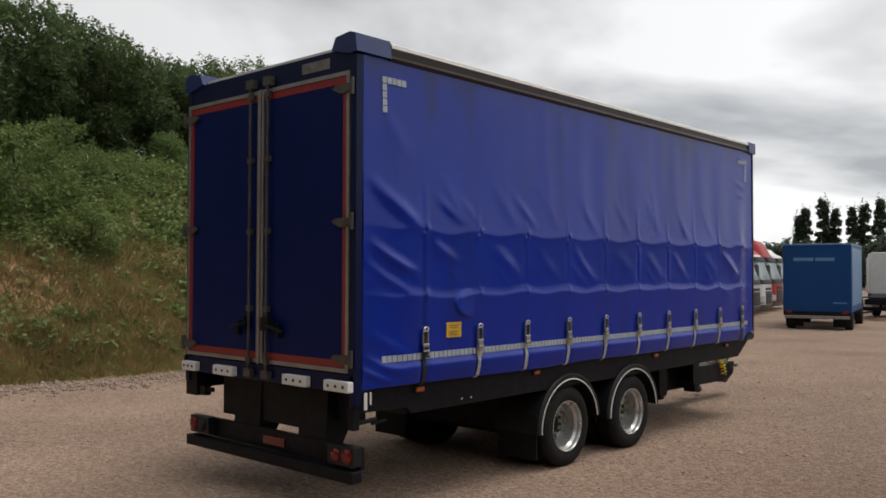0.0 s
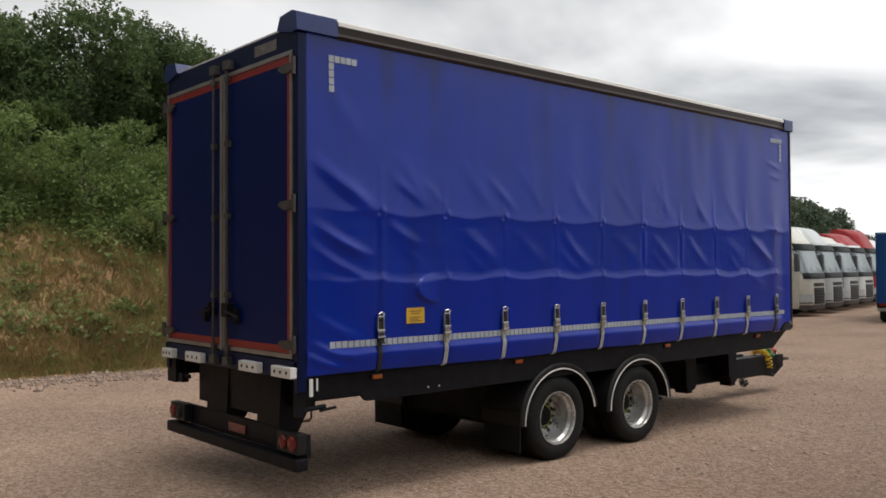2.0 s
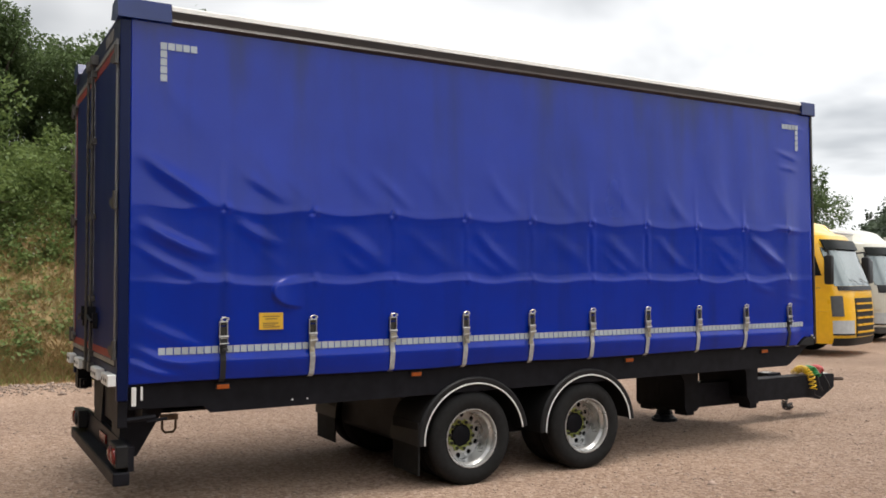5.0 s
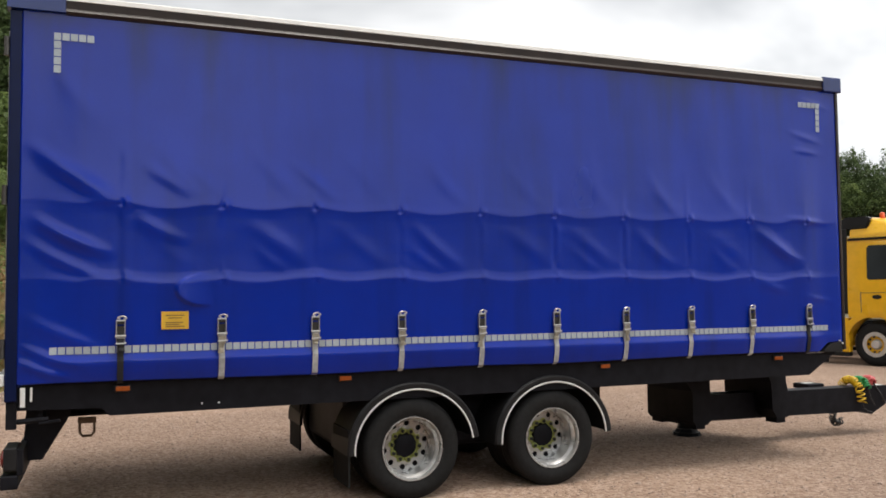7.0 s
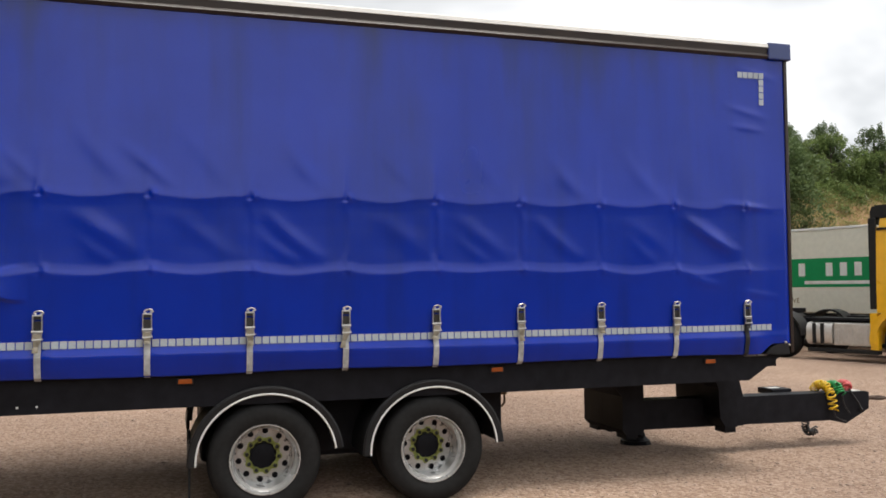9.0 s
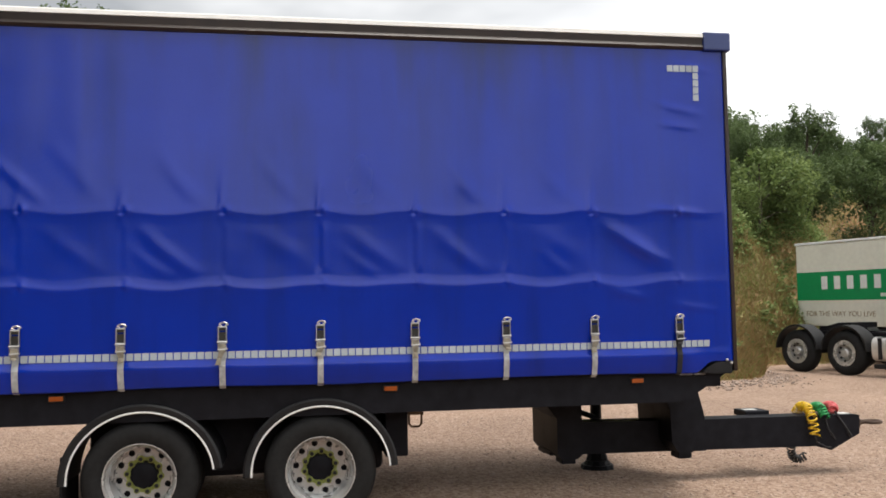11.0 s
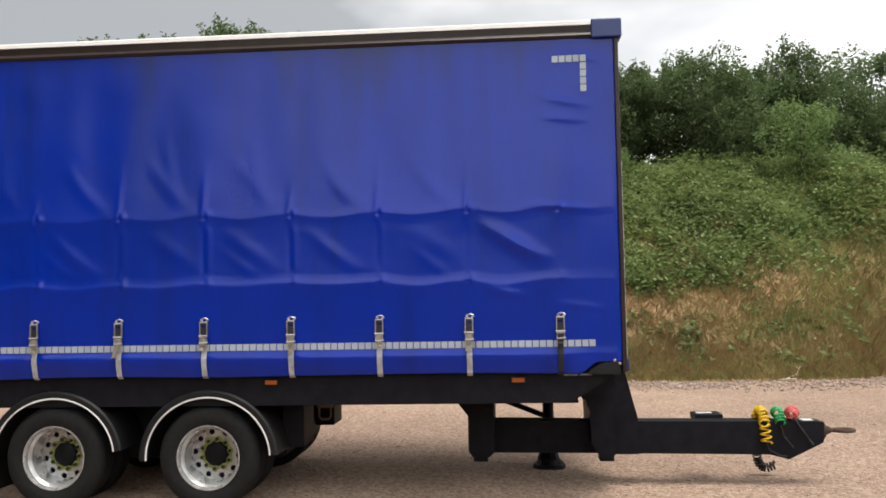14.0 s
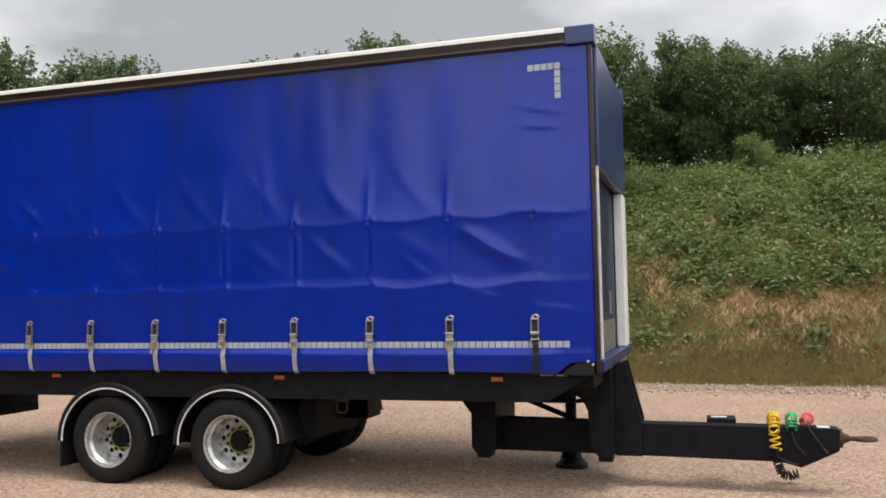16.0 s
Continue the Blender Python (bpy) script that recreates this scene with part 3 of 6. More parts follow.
def tree(name, h, spread_r, label, mat, seed, leaf=0.12, count=17000, slim=1.0, low=0.15, kind_blobs=26, category="tree"):
    rr = np.random.default_rng(seed)
    t = thing(name, pose(0, 0, 0), label, category)
    bm = bmesh.new()
    bend = rr.normal(0, 0.12, 2)
    trunk = [(bend[0] * k * k * h * 0.3, bend[1] * k * k * h * 0.3, -0.4 + k * (h * 0.86 + 0.4)) for k in np.linspace(0, 1, 7)]
    tube(bm, trunk, 0.035 * h * 0.55 + 0.03, 8, 0.02)
    blobs = []
    for i in range(kind_blobs):
        k = low + (1 - low) * (i + rr.random() * 0.8) / kind_blobs
        a = rr.uniform(0, 2 * np.pi)
        prof = np.sin(np.pi * np.clip((k - low * 0.4) / (1.12 - low * 0.4), 0.04, 1)) ** 0.75
        out = spread_r * prof * rr.uniform(0.35, 0.95)
        c = (out * np.cos(a) + bend[0] * k * k * h * 0.3, out * np.sin(a) + bend[1] * k * k * h * 0.3, k * h * rr.uniform(0.93, 1.0))
        r = spread_r * rr.uniform(0.22, 0.46) * (0.5 + 0.6 * prof) * slim
        blobs.append((c, r))
        if i % 2 == 0:
            b0 = k * h * 0.62
            tube(bm, [(0, 0, b0), (c[0] * 0.5, c[1] * 0.5, (b0 + c[2]) * 0.5 + 0.1), c], 0.012 * h * 0.5 + 0.01, 6, 0.008)
    for i in range(14):
        a, k, o = rr.uniform(0, 2 * np.pi), rr.uniform(0.80, 0.97), rr.uniform(0.1, 0.75) * spread_r
        for q in range(4):
            blobs.append((((o + 0.05 * q) * np.cos(a), (o + 0.05 * q) * np.sin(a), (k - 0.25 * (o / spread_r) ** 2 + 0.035 * q) * h), spread_r * (0.13 - 0.025 * q)))
    part("trunk", bm, M_BARK, t, smooth=60)
    cr = new("crown", crown_mesh("crown", blobs, leaf, count, mat, rr))
    cr.parent = t
    return t


tree_kinds = [
    tree("tree", 5.2, 2.1, "dark green broadleaf tree on top of the bank", L_TREE, 11, 0.125, 13000),
    tree("tree", 5.8, 1.9, "dark green broadleaf tree on top of the bank", L_TREE, 12, 0.125, 13000),
    tree("tree", 4.8, 2.3, "dark green broadleaf tree on top of the bank", L_TREE, 13, 0.125, 13000, low=0.08),
    tree("tree", 6.2, 1.7, "dark green broadleaf tree on top of the bank", L_TREE, 14, 0.125, 13000),
]
bush_kinds = [
    tree("bush", 2.4, 1.5, "rounded green bush on the bank", L_BUSH, 31, 0.11, 4200, low=0.02, kind_blobs=16, category="bush"),
    tree("bush", 1.8, 1.3, "rounded green bush on the bank", L_BUSH, 32, 0.10, 3600, low=0.02, kind_blobs=14, category="bush"),
]
bright_tree = tree("tree", 3.0, 1.5, "light green feathery acacia on the bank's edge", L_ACACIA, 41, 0.10, 5200, low=0.12, kind_blobs=18)
back_kinds = [
    tree("tree", 5.4, 2.2, "dark green broadleaf tree behind others on the bank", L_TREE, 21, 0.17, 6500),
    tree("tree", 6.0, 1.9, "dark green broadleaf tree behind others on the bank", L_TREE, 22, 0.17, 6500),
]
# out of view: added only to block sky from reflections
unseen_kind = tree("tree", 9.0, 4.0, "unseen dark tree added to darken reflections", L_FAR, 53, 1.25, 1900, low=0.03)
far_kind = tree("tree", 9.0, 4.0, "dark green tree beyond the lorry yard", L_FAR, 51, 0.42, 5200, low=0.05)
poplar_kind = tree("poplar", 12.0, 1.0, "tall slim poplar beyond the yard", L_FAR, 52, 0.30, 8000, slim=0.85, low=0.04, kind_blobs=90)


def stand(kinds, x, y, s, turn, base=True):
    """The first of a kind is moved to its place, later ones are copies."""
    k = kinds[0]
    m = Matrix.Translation((x, y, float(bank_z(x, y) if base else ground_z(x, y)) - 0.15)) @ Matrix.Rotation(turn, 4, "Z") @ Matrix.Diagonal((s, s, s, 1))
    kinds.append(kinds.pop(0))
    if k.get("stood"):
        return copy_thing(k, m @ Matrix.Diagonal((1 / k.scale.x, 1 / k.scale.y, 1 / k.scale.z, 1)))
    k["stood"] = 1
    k.matrix_world = m
    return k


rt = random.Random(5)
KIND_H = {id(k): max(v.co.z for v in k.children[1].data.vertices) for k in tree_kinds + back_kinds}
for row, (off, step) in enumerate(((12.0, 1.75), (13.8, 1.7), (16.0, 2.0))):
    y = -22.0
    kinds = back_kinds if row else tree_kinds
    while y < 30 + 6 * row:
        tall = (float(np.interp(y, (-22, -15, -12.5, -10.8, -8.8, -7, -3, -1, 1, 2.4, 4.4, 8, 12.5, 16, 18, 21, 25, 28), (6.2, 6.0, 5.0, 6.8, 5.2, 4.5, 4.7, 5.6, 4.9, 5.6, 4.8, 4.7, 4.2, 4.8, 4.7, 4.6, 4.2, 3.6))) + 0.1 * row) * rt.uniform(0.70, 1.04)
        s = tall / KIND_H[id(kinds[0])]
        stand(kinds, float(foot_x(y)) - off + rt.uniform(-0.5, 0.5), y, s, rt.uniform(0, 6.28))
        y += step * rt.uniform(0.75, 1.25)
# bushes on the slope near the rear of the trailer and behind the parked tractor
for x, y, s in ((-22.3, 8.6, 0.95), (-23.3, 6.4, 1.15), (-24.4, 10.6, 0.8), (-22.0, 4.0, 1.1), (-24.6, 3.4, 1.2), (-20.9, 9.9, 0.65), (-21.3, 2.0, 0.9), (-25.8, 8.2, 1.0), (-24.0, 0.6, 1.2)):
    stand(bush_kinds, x, y, s, rt.uniform(0, 6.28))
for i in range(3):
    y = 31.0 + 2.0 * i
    stand(back_kinds, float(foot_x(y)) - 11.5 - rt.uniform(0, 2.0), y, rt.uniform(0.42, 0.52), rt.uniform(0, 6.28))
# trees on the slope behind the box trailer
for x, y, top in ((-36.9, 35.4, 9.6), (-35.9, 36.6, 10.3), (-35.6, 38.0, 9.3), (-35.4, 39.4, 10.0), (-34.9, 40.6, 8.8), (-34.5, 41.7, 9.8), (-34.2, 42.6, 8.6), (-33.4, 43.2, 9.0), (-32.6, 43.8, 7.9), (-31.9, 44.6, 8.5), (-30.6, 45.2, 7.8)):
    stand(tree_kinds, x, y, (top - float(bank_z(x, y))) / KIND_H[id(tree_kinds[0])], rt.uniform(0, 6.28))
    stand(back_kinds, x - 1.1, y + 1.4, (top - 0.6 - float(bank_z(x, y))) / KIND_H[id(back_kinds[0])], rt.uniform(0, 6.28))
    stand(bush_kinds, x + 0.9, y - 0.5, rt.uniform(0.8, 1.1), rt.uniform(0, 6.28))
# a large bush on the slope above the box trailer
for x, y, s in ((-26.2, 24.9, 1.25), (-27.0, 26.3, 1.1), (-25.6, 23.6, 0.6)):
    stand(bush_kinds, x, y, s, rt.uniform(0, 6.28))
# a dark clump beside it, and two high crowns at the bank's other end
for x, y, top in ((-29.0, -17.2, 12.9), (-29.5, -11.2, 11.9), (-28.8, 28.4, 8.7), (-29.8, 26.6, 8.6), (-28.5, 30.9, 7.2), (-27.6, 27.0, 7.2)):
    stand(tree_kinds, x, y, (top - float(bank_z(x, y))) / KIND_H[id(tree_kinds[0])], rt.uniform(0, 6.28))
# a few taller crowns
for x, y, high in ((-28.6, 12.6, 4.7), (-28.6, -1.0, 5.3), (-28.6, 2.7, 5.2), (-35.8, 26.9, 5.3)):
    stand(tree_kinds, x, y, high / KIND_H[id(tree_kinds[0])], rt.uniform(0, 6.28))
stand([bright_tree], -25.5, 20.75, 0.86, 0.4)
tagged(bright_tree, "light green feathery acacia on the bank's edge", "tree")
stand([bright_tree, bright_tree], -25.8, 14.85, 0.46, 1.9)
# trees beyond the yard and the poplars
for i in range(26):
    stand([far_kind, far_kind], -52 + i * 4.6 + rt.uniform(-1.5, 1.5), 112 + rt.uniform(-6, 8), rt.uniform(0.52, 0.72), rt.uniform(0, 6.28), False)
for i in range(30):
    stand([far_kind, far_kind], -31 - 0.65 * i + rt.uniform(-1.5, 1.5), 50 + 2.1 * i, rt.uniform(0.36, 0.5) + 0.5 * min(max(i - 1, 0), 8) / 8, rt.uniform(0, 6.28))
for x, y, s in ((-46.8, 130.6, 0.92), (-45.6, 130.6, 1.0), (-42.9, 130.6, 1.1), (-41.6, 131, 0.98), (-39.1, 130.6, 0.98), (-37.7, 130.6, 1.02), (-35.3, 130.6, 1.07), (-32.0, 131, 1.0)):
    stand([poplar_kind, poplar_kind], x, y, 1.0 * s, rt.uniform(0, 6.28), False)
for i in range(16):
    stand([far_kind, far_kind], -60 + i * 2.6 + rt.uniform(-0.8, 0.8), 124 + rt.uniform(-2, 2), rt.uniform(0.55, 0.78), rt.uniform(0, 6.28), False)
# unseen tall trees added behind the camera's start, to darken the curtain's reflections
for i in range(20):
    a = radians(-28 - 4.4 * i)
    r = 29 + 5 * (i % 2) + rt.uniform(-1, 1)
    copy_thing(unseen_kind, Matrix.Translation((1 + r * math.cos(a), 5 + r * math.sin(a), -0.2)) @ Matrix.Rotation(rt.uniform(0, 6), 4, "Z") @ Matrix.Diagonal((1.5, 1.5, 1.9, 1)))
unseen_kind.matrix_world = pose(16.5, -16.5, -0.4)
# unseen hedge added behind the walk, a dark band for the curtain to reflect
for i in range(20):
    copy_thing(unseen_kind, Matrix.Translation((14.5 + rt.uniform(-1, 1), -14 + 4.2 * i, -0.4)) @ Matrix.Rotation(rt.uniform(0, 6), 4, "Z") @ Matrix.Diagonal((0.75, 0.75, 0.50, 1)))


# a dry fallen branch at the bank's foot
branch = thing("fallen_branch", pose(-15.85, 17.05, float(bank_z(-15.85, 17.05)) + 0.02, 0, 0, 25), "bleached dry branch lying at the bank's foot", "branch")
bm = bmesh.new()
tube(bm, [(-0.18, -0.05, 0.0), (0.0, 0.0, 0.03), (0.16, 0.12, 0.05)], 0.022, 6, 0.012)
part("stem", bm, M_DRYWOOD, branch, "", 60)
bm = bmesh.new()
tube(bm, [(0.0, 0.0, 0.03), (-0.02, 0.3, 0.12), (-0.12, 0.48, 0.26)], 0.016, 6, 0.006)
part("twig", bm, M_DRYWOOD, branch, "", 60)


# ---- the trailer ----
TX, TY = -6.43, 4.62
trailer = thing("curtainsider_trailer", pose(TX, TY, 0), "blue curtain-sided drawbar trailer with double rear doors standing on gravel", "trailer")
STRAPS = [0.75 + 0.74 * k for k in range(10)]


def fold(y, z, y0, z0, y1, z1, amp, w, bend=0.0):
    """A soft ridge in the cloth from one point to another."""
    dy, dz = y1 - y0, z1 - z0
    n = math.hypot(dy, dz)
    t = ((y - y0) * dy + (z - z0) * dz) / n / n
    off = ((y - y0) * dz - (z - z0) * dy) / n
    off = off - bend * 4 * t * (1 - t)
    env = np.sin(np.pi * np.clip(t, 0, 1)) ** 1.3
    return amp * env * np.exp(-(off / w) ** 2)


FOLD_Z = (1.10, 1.18, 1.245, 1.264, 1.280, 1.325, 1.36, 1.45, 1.60, 1.75, 1.84, 1.878, 1.890, 1.92, 1.96, 2.08, 2.25, 2.38, 2.44, 2.46, 2.48, 2.53, 2.62, 2.75, 3.00, 3.40, 3.90)
FOLD_X = (0.016, 0.038, 0.051, 0.053, 0.051, 0.033, 0.029, 0.031, 0.035, 0.040, 0.044, 0.047, 0.0462, 0.040, 0.0365, 0.036, 0.038, 0.042, 0.046, 0.049, 0.0475, 0.042, 0.035, 0.027, 0.016, 0.005, 0.0)


def curtain_x(y, z):
    """How far the curtain stands out of its plane."""
    y, z = np.asarray(y, dtype=float), np.asarray(z, dtype=float)
    ph = (y - 0.75) / 0.74
    sag = np.sin(np.pi * ph) ** 2 + 0.25 * np.sin(2 * np.pi * ph)
    act = smooth(0.1, 0.6, y) * (1 - smooth(7.35, 7.7, y))
    zf1 = -0.036 * sag * act * (0.8 + 0.3 * wave(y, y * 0.1, 1.7)) + 0.010 * wave(y, y * 0.3, 3.1)
    zf2 = -0.030 * sag * act * (0.7 + 0.5 * wave(y, y * 0.1, 2.1, 2.0)) + 0.012 * wave(y, y * 0.2, 2.7, 1.0)
    warp = np.where(z > 2.17, zf1, zf2) * np.exp(-((z - np.where(z > 2.17, 2.455, 1.885)) / 0.25) ** 2)
    x = 0.0
    for dz in (-0.006, 0.0, 0.006):
        x = x + np.interp(z - warp + dz, FOLD_Z, FOLD_X) / 3
    x = x * (0.25 + 0.75 * act)
    for k, s in enumerate(STRAPS):
        j = (k * 37 % 10) / 10
        front = 0.5 + 0.5 * float(smooth(2.5, 4.5, s))
        # a puckered node where each strap is sewn to the folds
        lift = np.exp(-((z - 2.465) / 0.035) ** 2) + 0.7 * np.exp(-((z - 1.90) / 0.04) ** 2)
        x = x - 0.010 * np.exp(-((y - s) / 0.016) ** 2) * lift + 0.009 * np.exp(-((y - s - 0.04) / 0.024) ** 2) * lift
        up = np.clip((z - 2.45) / (0.30 + 0.45 * j * front), 0, 1)
        x = x + (0.012, 0.012, 0.006, 0.013, 0.009, 0.012, 0.010, 0.008, 0.011, 0.004)[k] * front * np.exp(-((y - s + 0.012 - 0.03 * up) / (0.022 + 0.03 * up)) ** 2) * smooth(2.44, 2.47, z) * (1 - up) ** 1.5
        dn = np.clip((2.44 - z) / 0.16, 0, 1)
        x = x + 0.006 * np.exp(-((y - s) / 0.03) ** 2) * (z < 2.44) * (1 - dn) ** 1.5
        # the upright crease between the two folds
        x = x + (0.0, 0.0, 0.001, 0.001, 0.002, 0.0045, 0.005, 0.0025, 0.001, 0.0)[k] * (np.exp(-((y - s - 0.035) / 0.03) ** 2) - np.exp(-((y - s + 0.008) / 0.024) ** 2)) * smooth(1.93, 2.05, z) * smooth(2.43, 2.3, z)
        u2 = np.clip((z - 1.88) / (0.12 + 0.1 * j), 0, 1)
        x = x + 0.007 * np.exp(-((y - s) / 0.018) ** 2) * (z > 1.88) * (z < 2.2) * (1 - u2) ** 1.5
        if s < 7.3:
            x = x + fold(y, z, s + 0.06 + 0.15 * j, 2.42 - 0.1 * j, s + 0.62 + 0.12 * j, 1.93 + 0.06 * j, (0.006 + 0.005 * j) * (0.4, 1.1, 0.5, 1.3, 0.5, 0.9, 1.1, 0.4, 1.2, 0.5)[k], 0.055 + 0.03 * j, 0.05 - 0.09 * j)
            x = x + fold(y, z, s + 0.30 * j, 2.20, s + 0.45 + 0.2 * j, 1.92, 0.004 * (k % 2), 0.05, 0.03)
            x = x + fold(y, z, s - 0.60 + 0.15 * j, 3.10 - 0.15 * j, s - 0.06, 2.47, 0.006 * (0.5 + j), 0.065, 0.02 + 0.05 * j)
            x = x + fold(y, z, s - 0.32 - 0.1 * j, 3.25, s - 0.22 + 0.1 * j, 2.50, 0.004 * front * (1.2 - j), 0.06, 0.03)
    for r in ((0.06, 2.93, 0.78, 2.44, 0.024, 0.066, 0.03), (0.10, 2.36, 0.72, 2.06, 0.022, 0.045, 0.03), (0.05, 2.20, 0.74, 1.86, 0.010, 0.04, 0.04), (0.82, 2.40, 1.25, 2.17, 0.010, 0.05, 0.03),
              (0.86, 2.80, 1.30, 2.50, 0.009, 0.05, 0.0), (1.20, 2.80, 1.5, 2.52, 0.006, 0.05, 0.0), (0.18, 3.6, 0.62, 3.0, 0.007, 0.08, 0.0), (2.0, 2.88, 2.45, 2.50, 0.008, 0.05, 0.0),
              (6.72, 2.42, 7.25, 2.12, 0.011, 0.055, 0.04), (6.95, 2.22, 7.4, 2.05, 0.008, 0.04, 0.02), (6.75, 1.86, 7.2, 1.74, 0.006, 0.04, 0.02), (7.1, 2.5, 7.8, 2.44, 0.008, 0.03, 0.0),
              (7.2, 3.42, 7.75, 3.3, 0.007, 0.035, 0.01), (7.25, 3.22, 7.7, 3.18, 0.006, 0.03, 0.0), (7.35, 3.78, 7.85, 3.66, 0.006, 0.03, 0.0), (7.3, 1.70, 7.85, 1.62, 0.004, 0.03, 0.0),
              (0.02, 1.42, 0.60, 1.23, 0.012, 0.035, 0.03), (0.02, 1.30, 0.45, 1.15, 0.012, 0.03, 0.02), (0.06, 1.62, 0.7, 1.33, 0.009, 0.05, 0.02)):
        x = x + fold(y, z, *r)
    # the welded seam at the first strap
    seam = smooth(2.9, 2.8, z) * smooth(1.35, 1.5, z)
    x = x + seam * (0.003 * np.exp(-((y - 0.78) / 0.035) ** 2) - 0.0025 * np.exp(-((y - 0.73) / 0.03) ** 2))
    # a half-round turned flap over the sticker
    d = np.hypot((y - 1.37) / 0.22, (z - 1.80) / 0.125)
    x = x + (0.012 + 0.10 * np.clip(1.92 - z, 0, 0.25)) * smooth(1.06, 0.97, d) * np.clip((1.42 - y) / 0.2, 0, 1) * (y < 1.42)
    # the rail's faint pleats and the weighted hem
    x = x + 0.0042 * np.sin(y * 8.5 + 1.5 * np.sin(y * 1.9)) * smooth(2.45, 2.7, z) * smooth(3.8, 3.2, z) * smooth(2.0, 4.5, y)
    x = x + 0.0013 * np.sin(y * 13 + 3 * np.sin(y * 2.3)) * smooth(2.6, 3.4, z) * (1 - smooth(3.7, 3.86, z))
    x = x + 0.004 * wave(y, z * 4, 3.0) * smooth(1.45, 1.2, z)
    for s in STRAPS:
        x = x - 0.012 * np.exp(-((y - s) / 0.06) ** 2) * smooth(1.45, 1.25, z)
    x = x + 0.0022 * wave(y, z, 5.0) + 0.001 * wave(y, z, 13.0, 1.0)
    return x * smooth(0.0, 0.06, y) * smooth(7.91, 7.86, y)


def curtain(side):
    ny, nz = (660, 240) if side > 0 else (120, 40)
    y, z = np.meshgrid(np.linspace(0.05, 7.905, ny), np.linspace(0, 1, nz), indexing="ij")
    bottom = 1.115 + 0.095 * smooth(7.55, 7.72, y) + 0.01 * wave(y, y, 2.2)
    z = bottom + (3.90 - bottom) * z
    x = side * (1.25 + curtain_x(y, z))
    i = np.arange(y.size).reshape(y.shape)
    f = np.stack([i[:-1, :-1], i[1:, :-1], i[1:, 1:], i[:-1, 1:]], -1).reshape(-1, 4)
    if side < 0:
        f = f[:, ::-1]
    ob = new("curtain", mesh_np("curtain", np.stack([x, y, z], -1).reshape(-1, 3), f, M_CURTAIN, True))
    ob.parent = trailer
    so = ob.modifiers.new("thickness", "SOLIDIFY")
    so.thickness, so.offset = 0.004, -1
    return tagged(ob, "creased glossy royal-blue curtain")


near_curtain = curtain(1)
curtain(-1)

# body: floor, roof, front wall, posts
part("floor_deck", boxes((-1.2, 1.2, 0.05, 7.9, 1.10, 1.2)), M_BLACK, trailer)
part("roof", boxes((-1.22, 1.22, 0.02, 7.79, 3.93, 3.965)), M_ROOF, trailer, "pale translucent roof sheet")
for s in (1, -1):
    bm = bmesh.new()
    prism(bm, [(s * 1.18, 3.865), (s * 1.262, 3.868), (s * 1.285, 3.888), (s * 1.268, 3.915), (s * 1.275, 3.97), (s * 1.18, 3.97)], "y", 0.347, 7.72)
    part("roof_rail", bm, M_RAIL, trailer, "dirty brown-grey roof rail")
    bm = bmesh.new()
    prism(bm, [(s * 1.16, 3.972), (s * 1.285, 3.972), (s * 1.28, 4.005), (s * 1.25, 4.022), (s * 1.16, 4.028)], "y", 0.347, 7.72)
    part("roof_edge", bm, M_ROOF, trailer, "white edge of the roof sheet")
    bm = bmesh.new()
    prism(bm, [(s * 0.97, 3.925), (s * 1.02, 4.03), (s * 1.20, 4.05), (s * 1.265, 4.03), (s * 1.285, 3.88), (s * 1.2, 3.87)], "y", -0.05, 0.345)
    part("corner_cap", bm, M_BLUE, trailer, "blue corner cap")
    part("corner_cap", boxes((min(s * 1.1, s * 1.29), max(s * 1.1, s * 1.29), 7.72, 7.97, 3.86, 4.02), bevel=0.012), M_BLUE, trailer, "blue corner cap")
    part("rear_post", boxes((min(s * 1.19, s * 1.258), max(s * 1.19, s * 1.258), -0.03, 0.05, 1.0, 3.87), bevel=0.008), M_NAVY, trailer)
    part("front_post", boxes((min(s * 1.18, s * 1.262), max(s * 1.18, s * 1.262), 7.905, 7.94, 1.12, 3.86), bevel=0.006), M_RAIL, trailer)
    # dark side rave with a slanted front end
    bm = bmesh.new()
    prism(bm, [(0.05, 0.93), (0.62, 0.92), (0.68, 0.86), (7.48, 0.87), (7.86, 1.10), (7.9, 1.112), (0.05, 1.112)], "x", s * 1.15, s * 1.205)
    part("side_rail", bm, M_BLACK, trailer, "black side rail")
part("pelmet", boxes((-1.27, 1.2, -0.02, 0.03, 3.74, 3.93), bevel=0.006), M_NAVY, trailer, "dark blue rear header panel")
part("pelmet", boxes((0.55, 0.92, -0.024, -0.018, 3.79, 3.88)), M_STEEL, trailer, "grey weathered plate on the header")
part("rear_sill", boxes((-1.29, 1.25, -0.03, 0.08, 1.1, 1.25), bevel=0.008), M_NAVY, trailer, "dark blue rear sill")


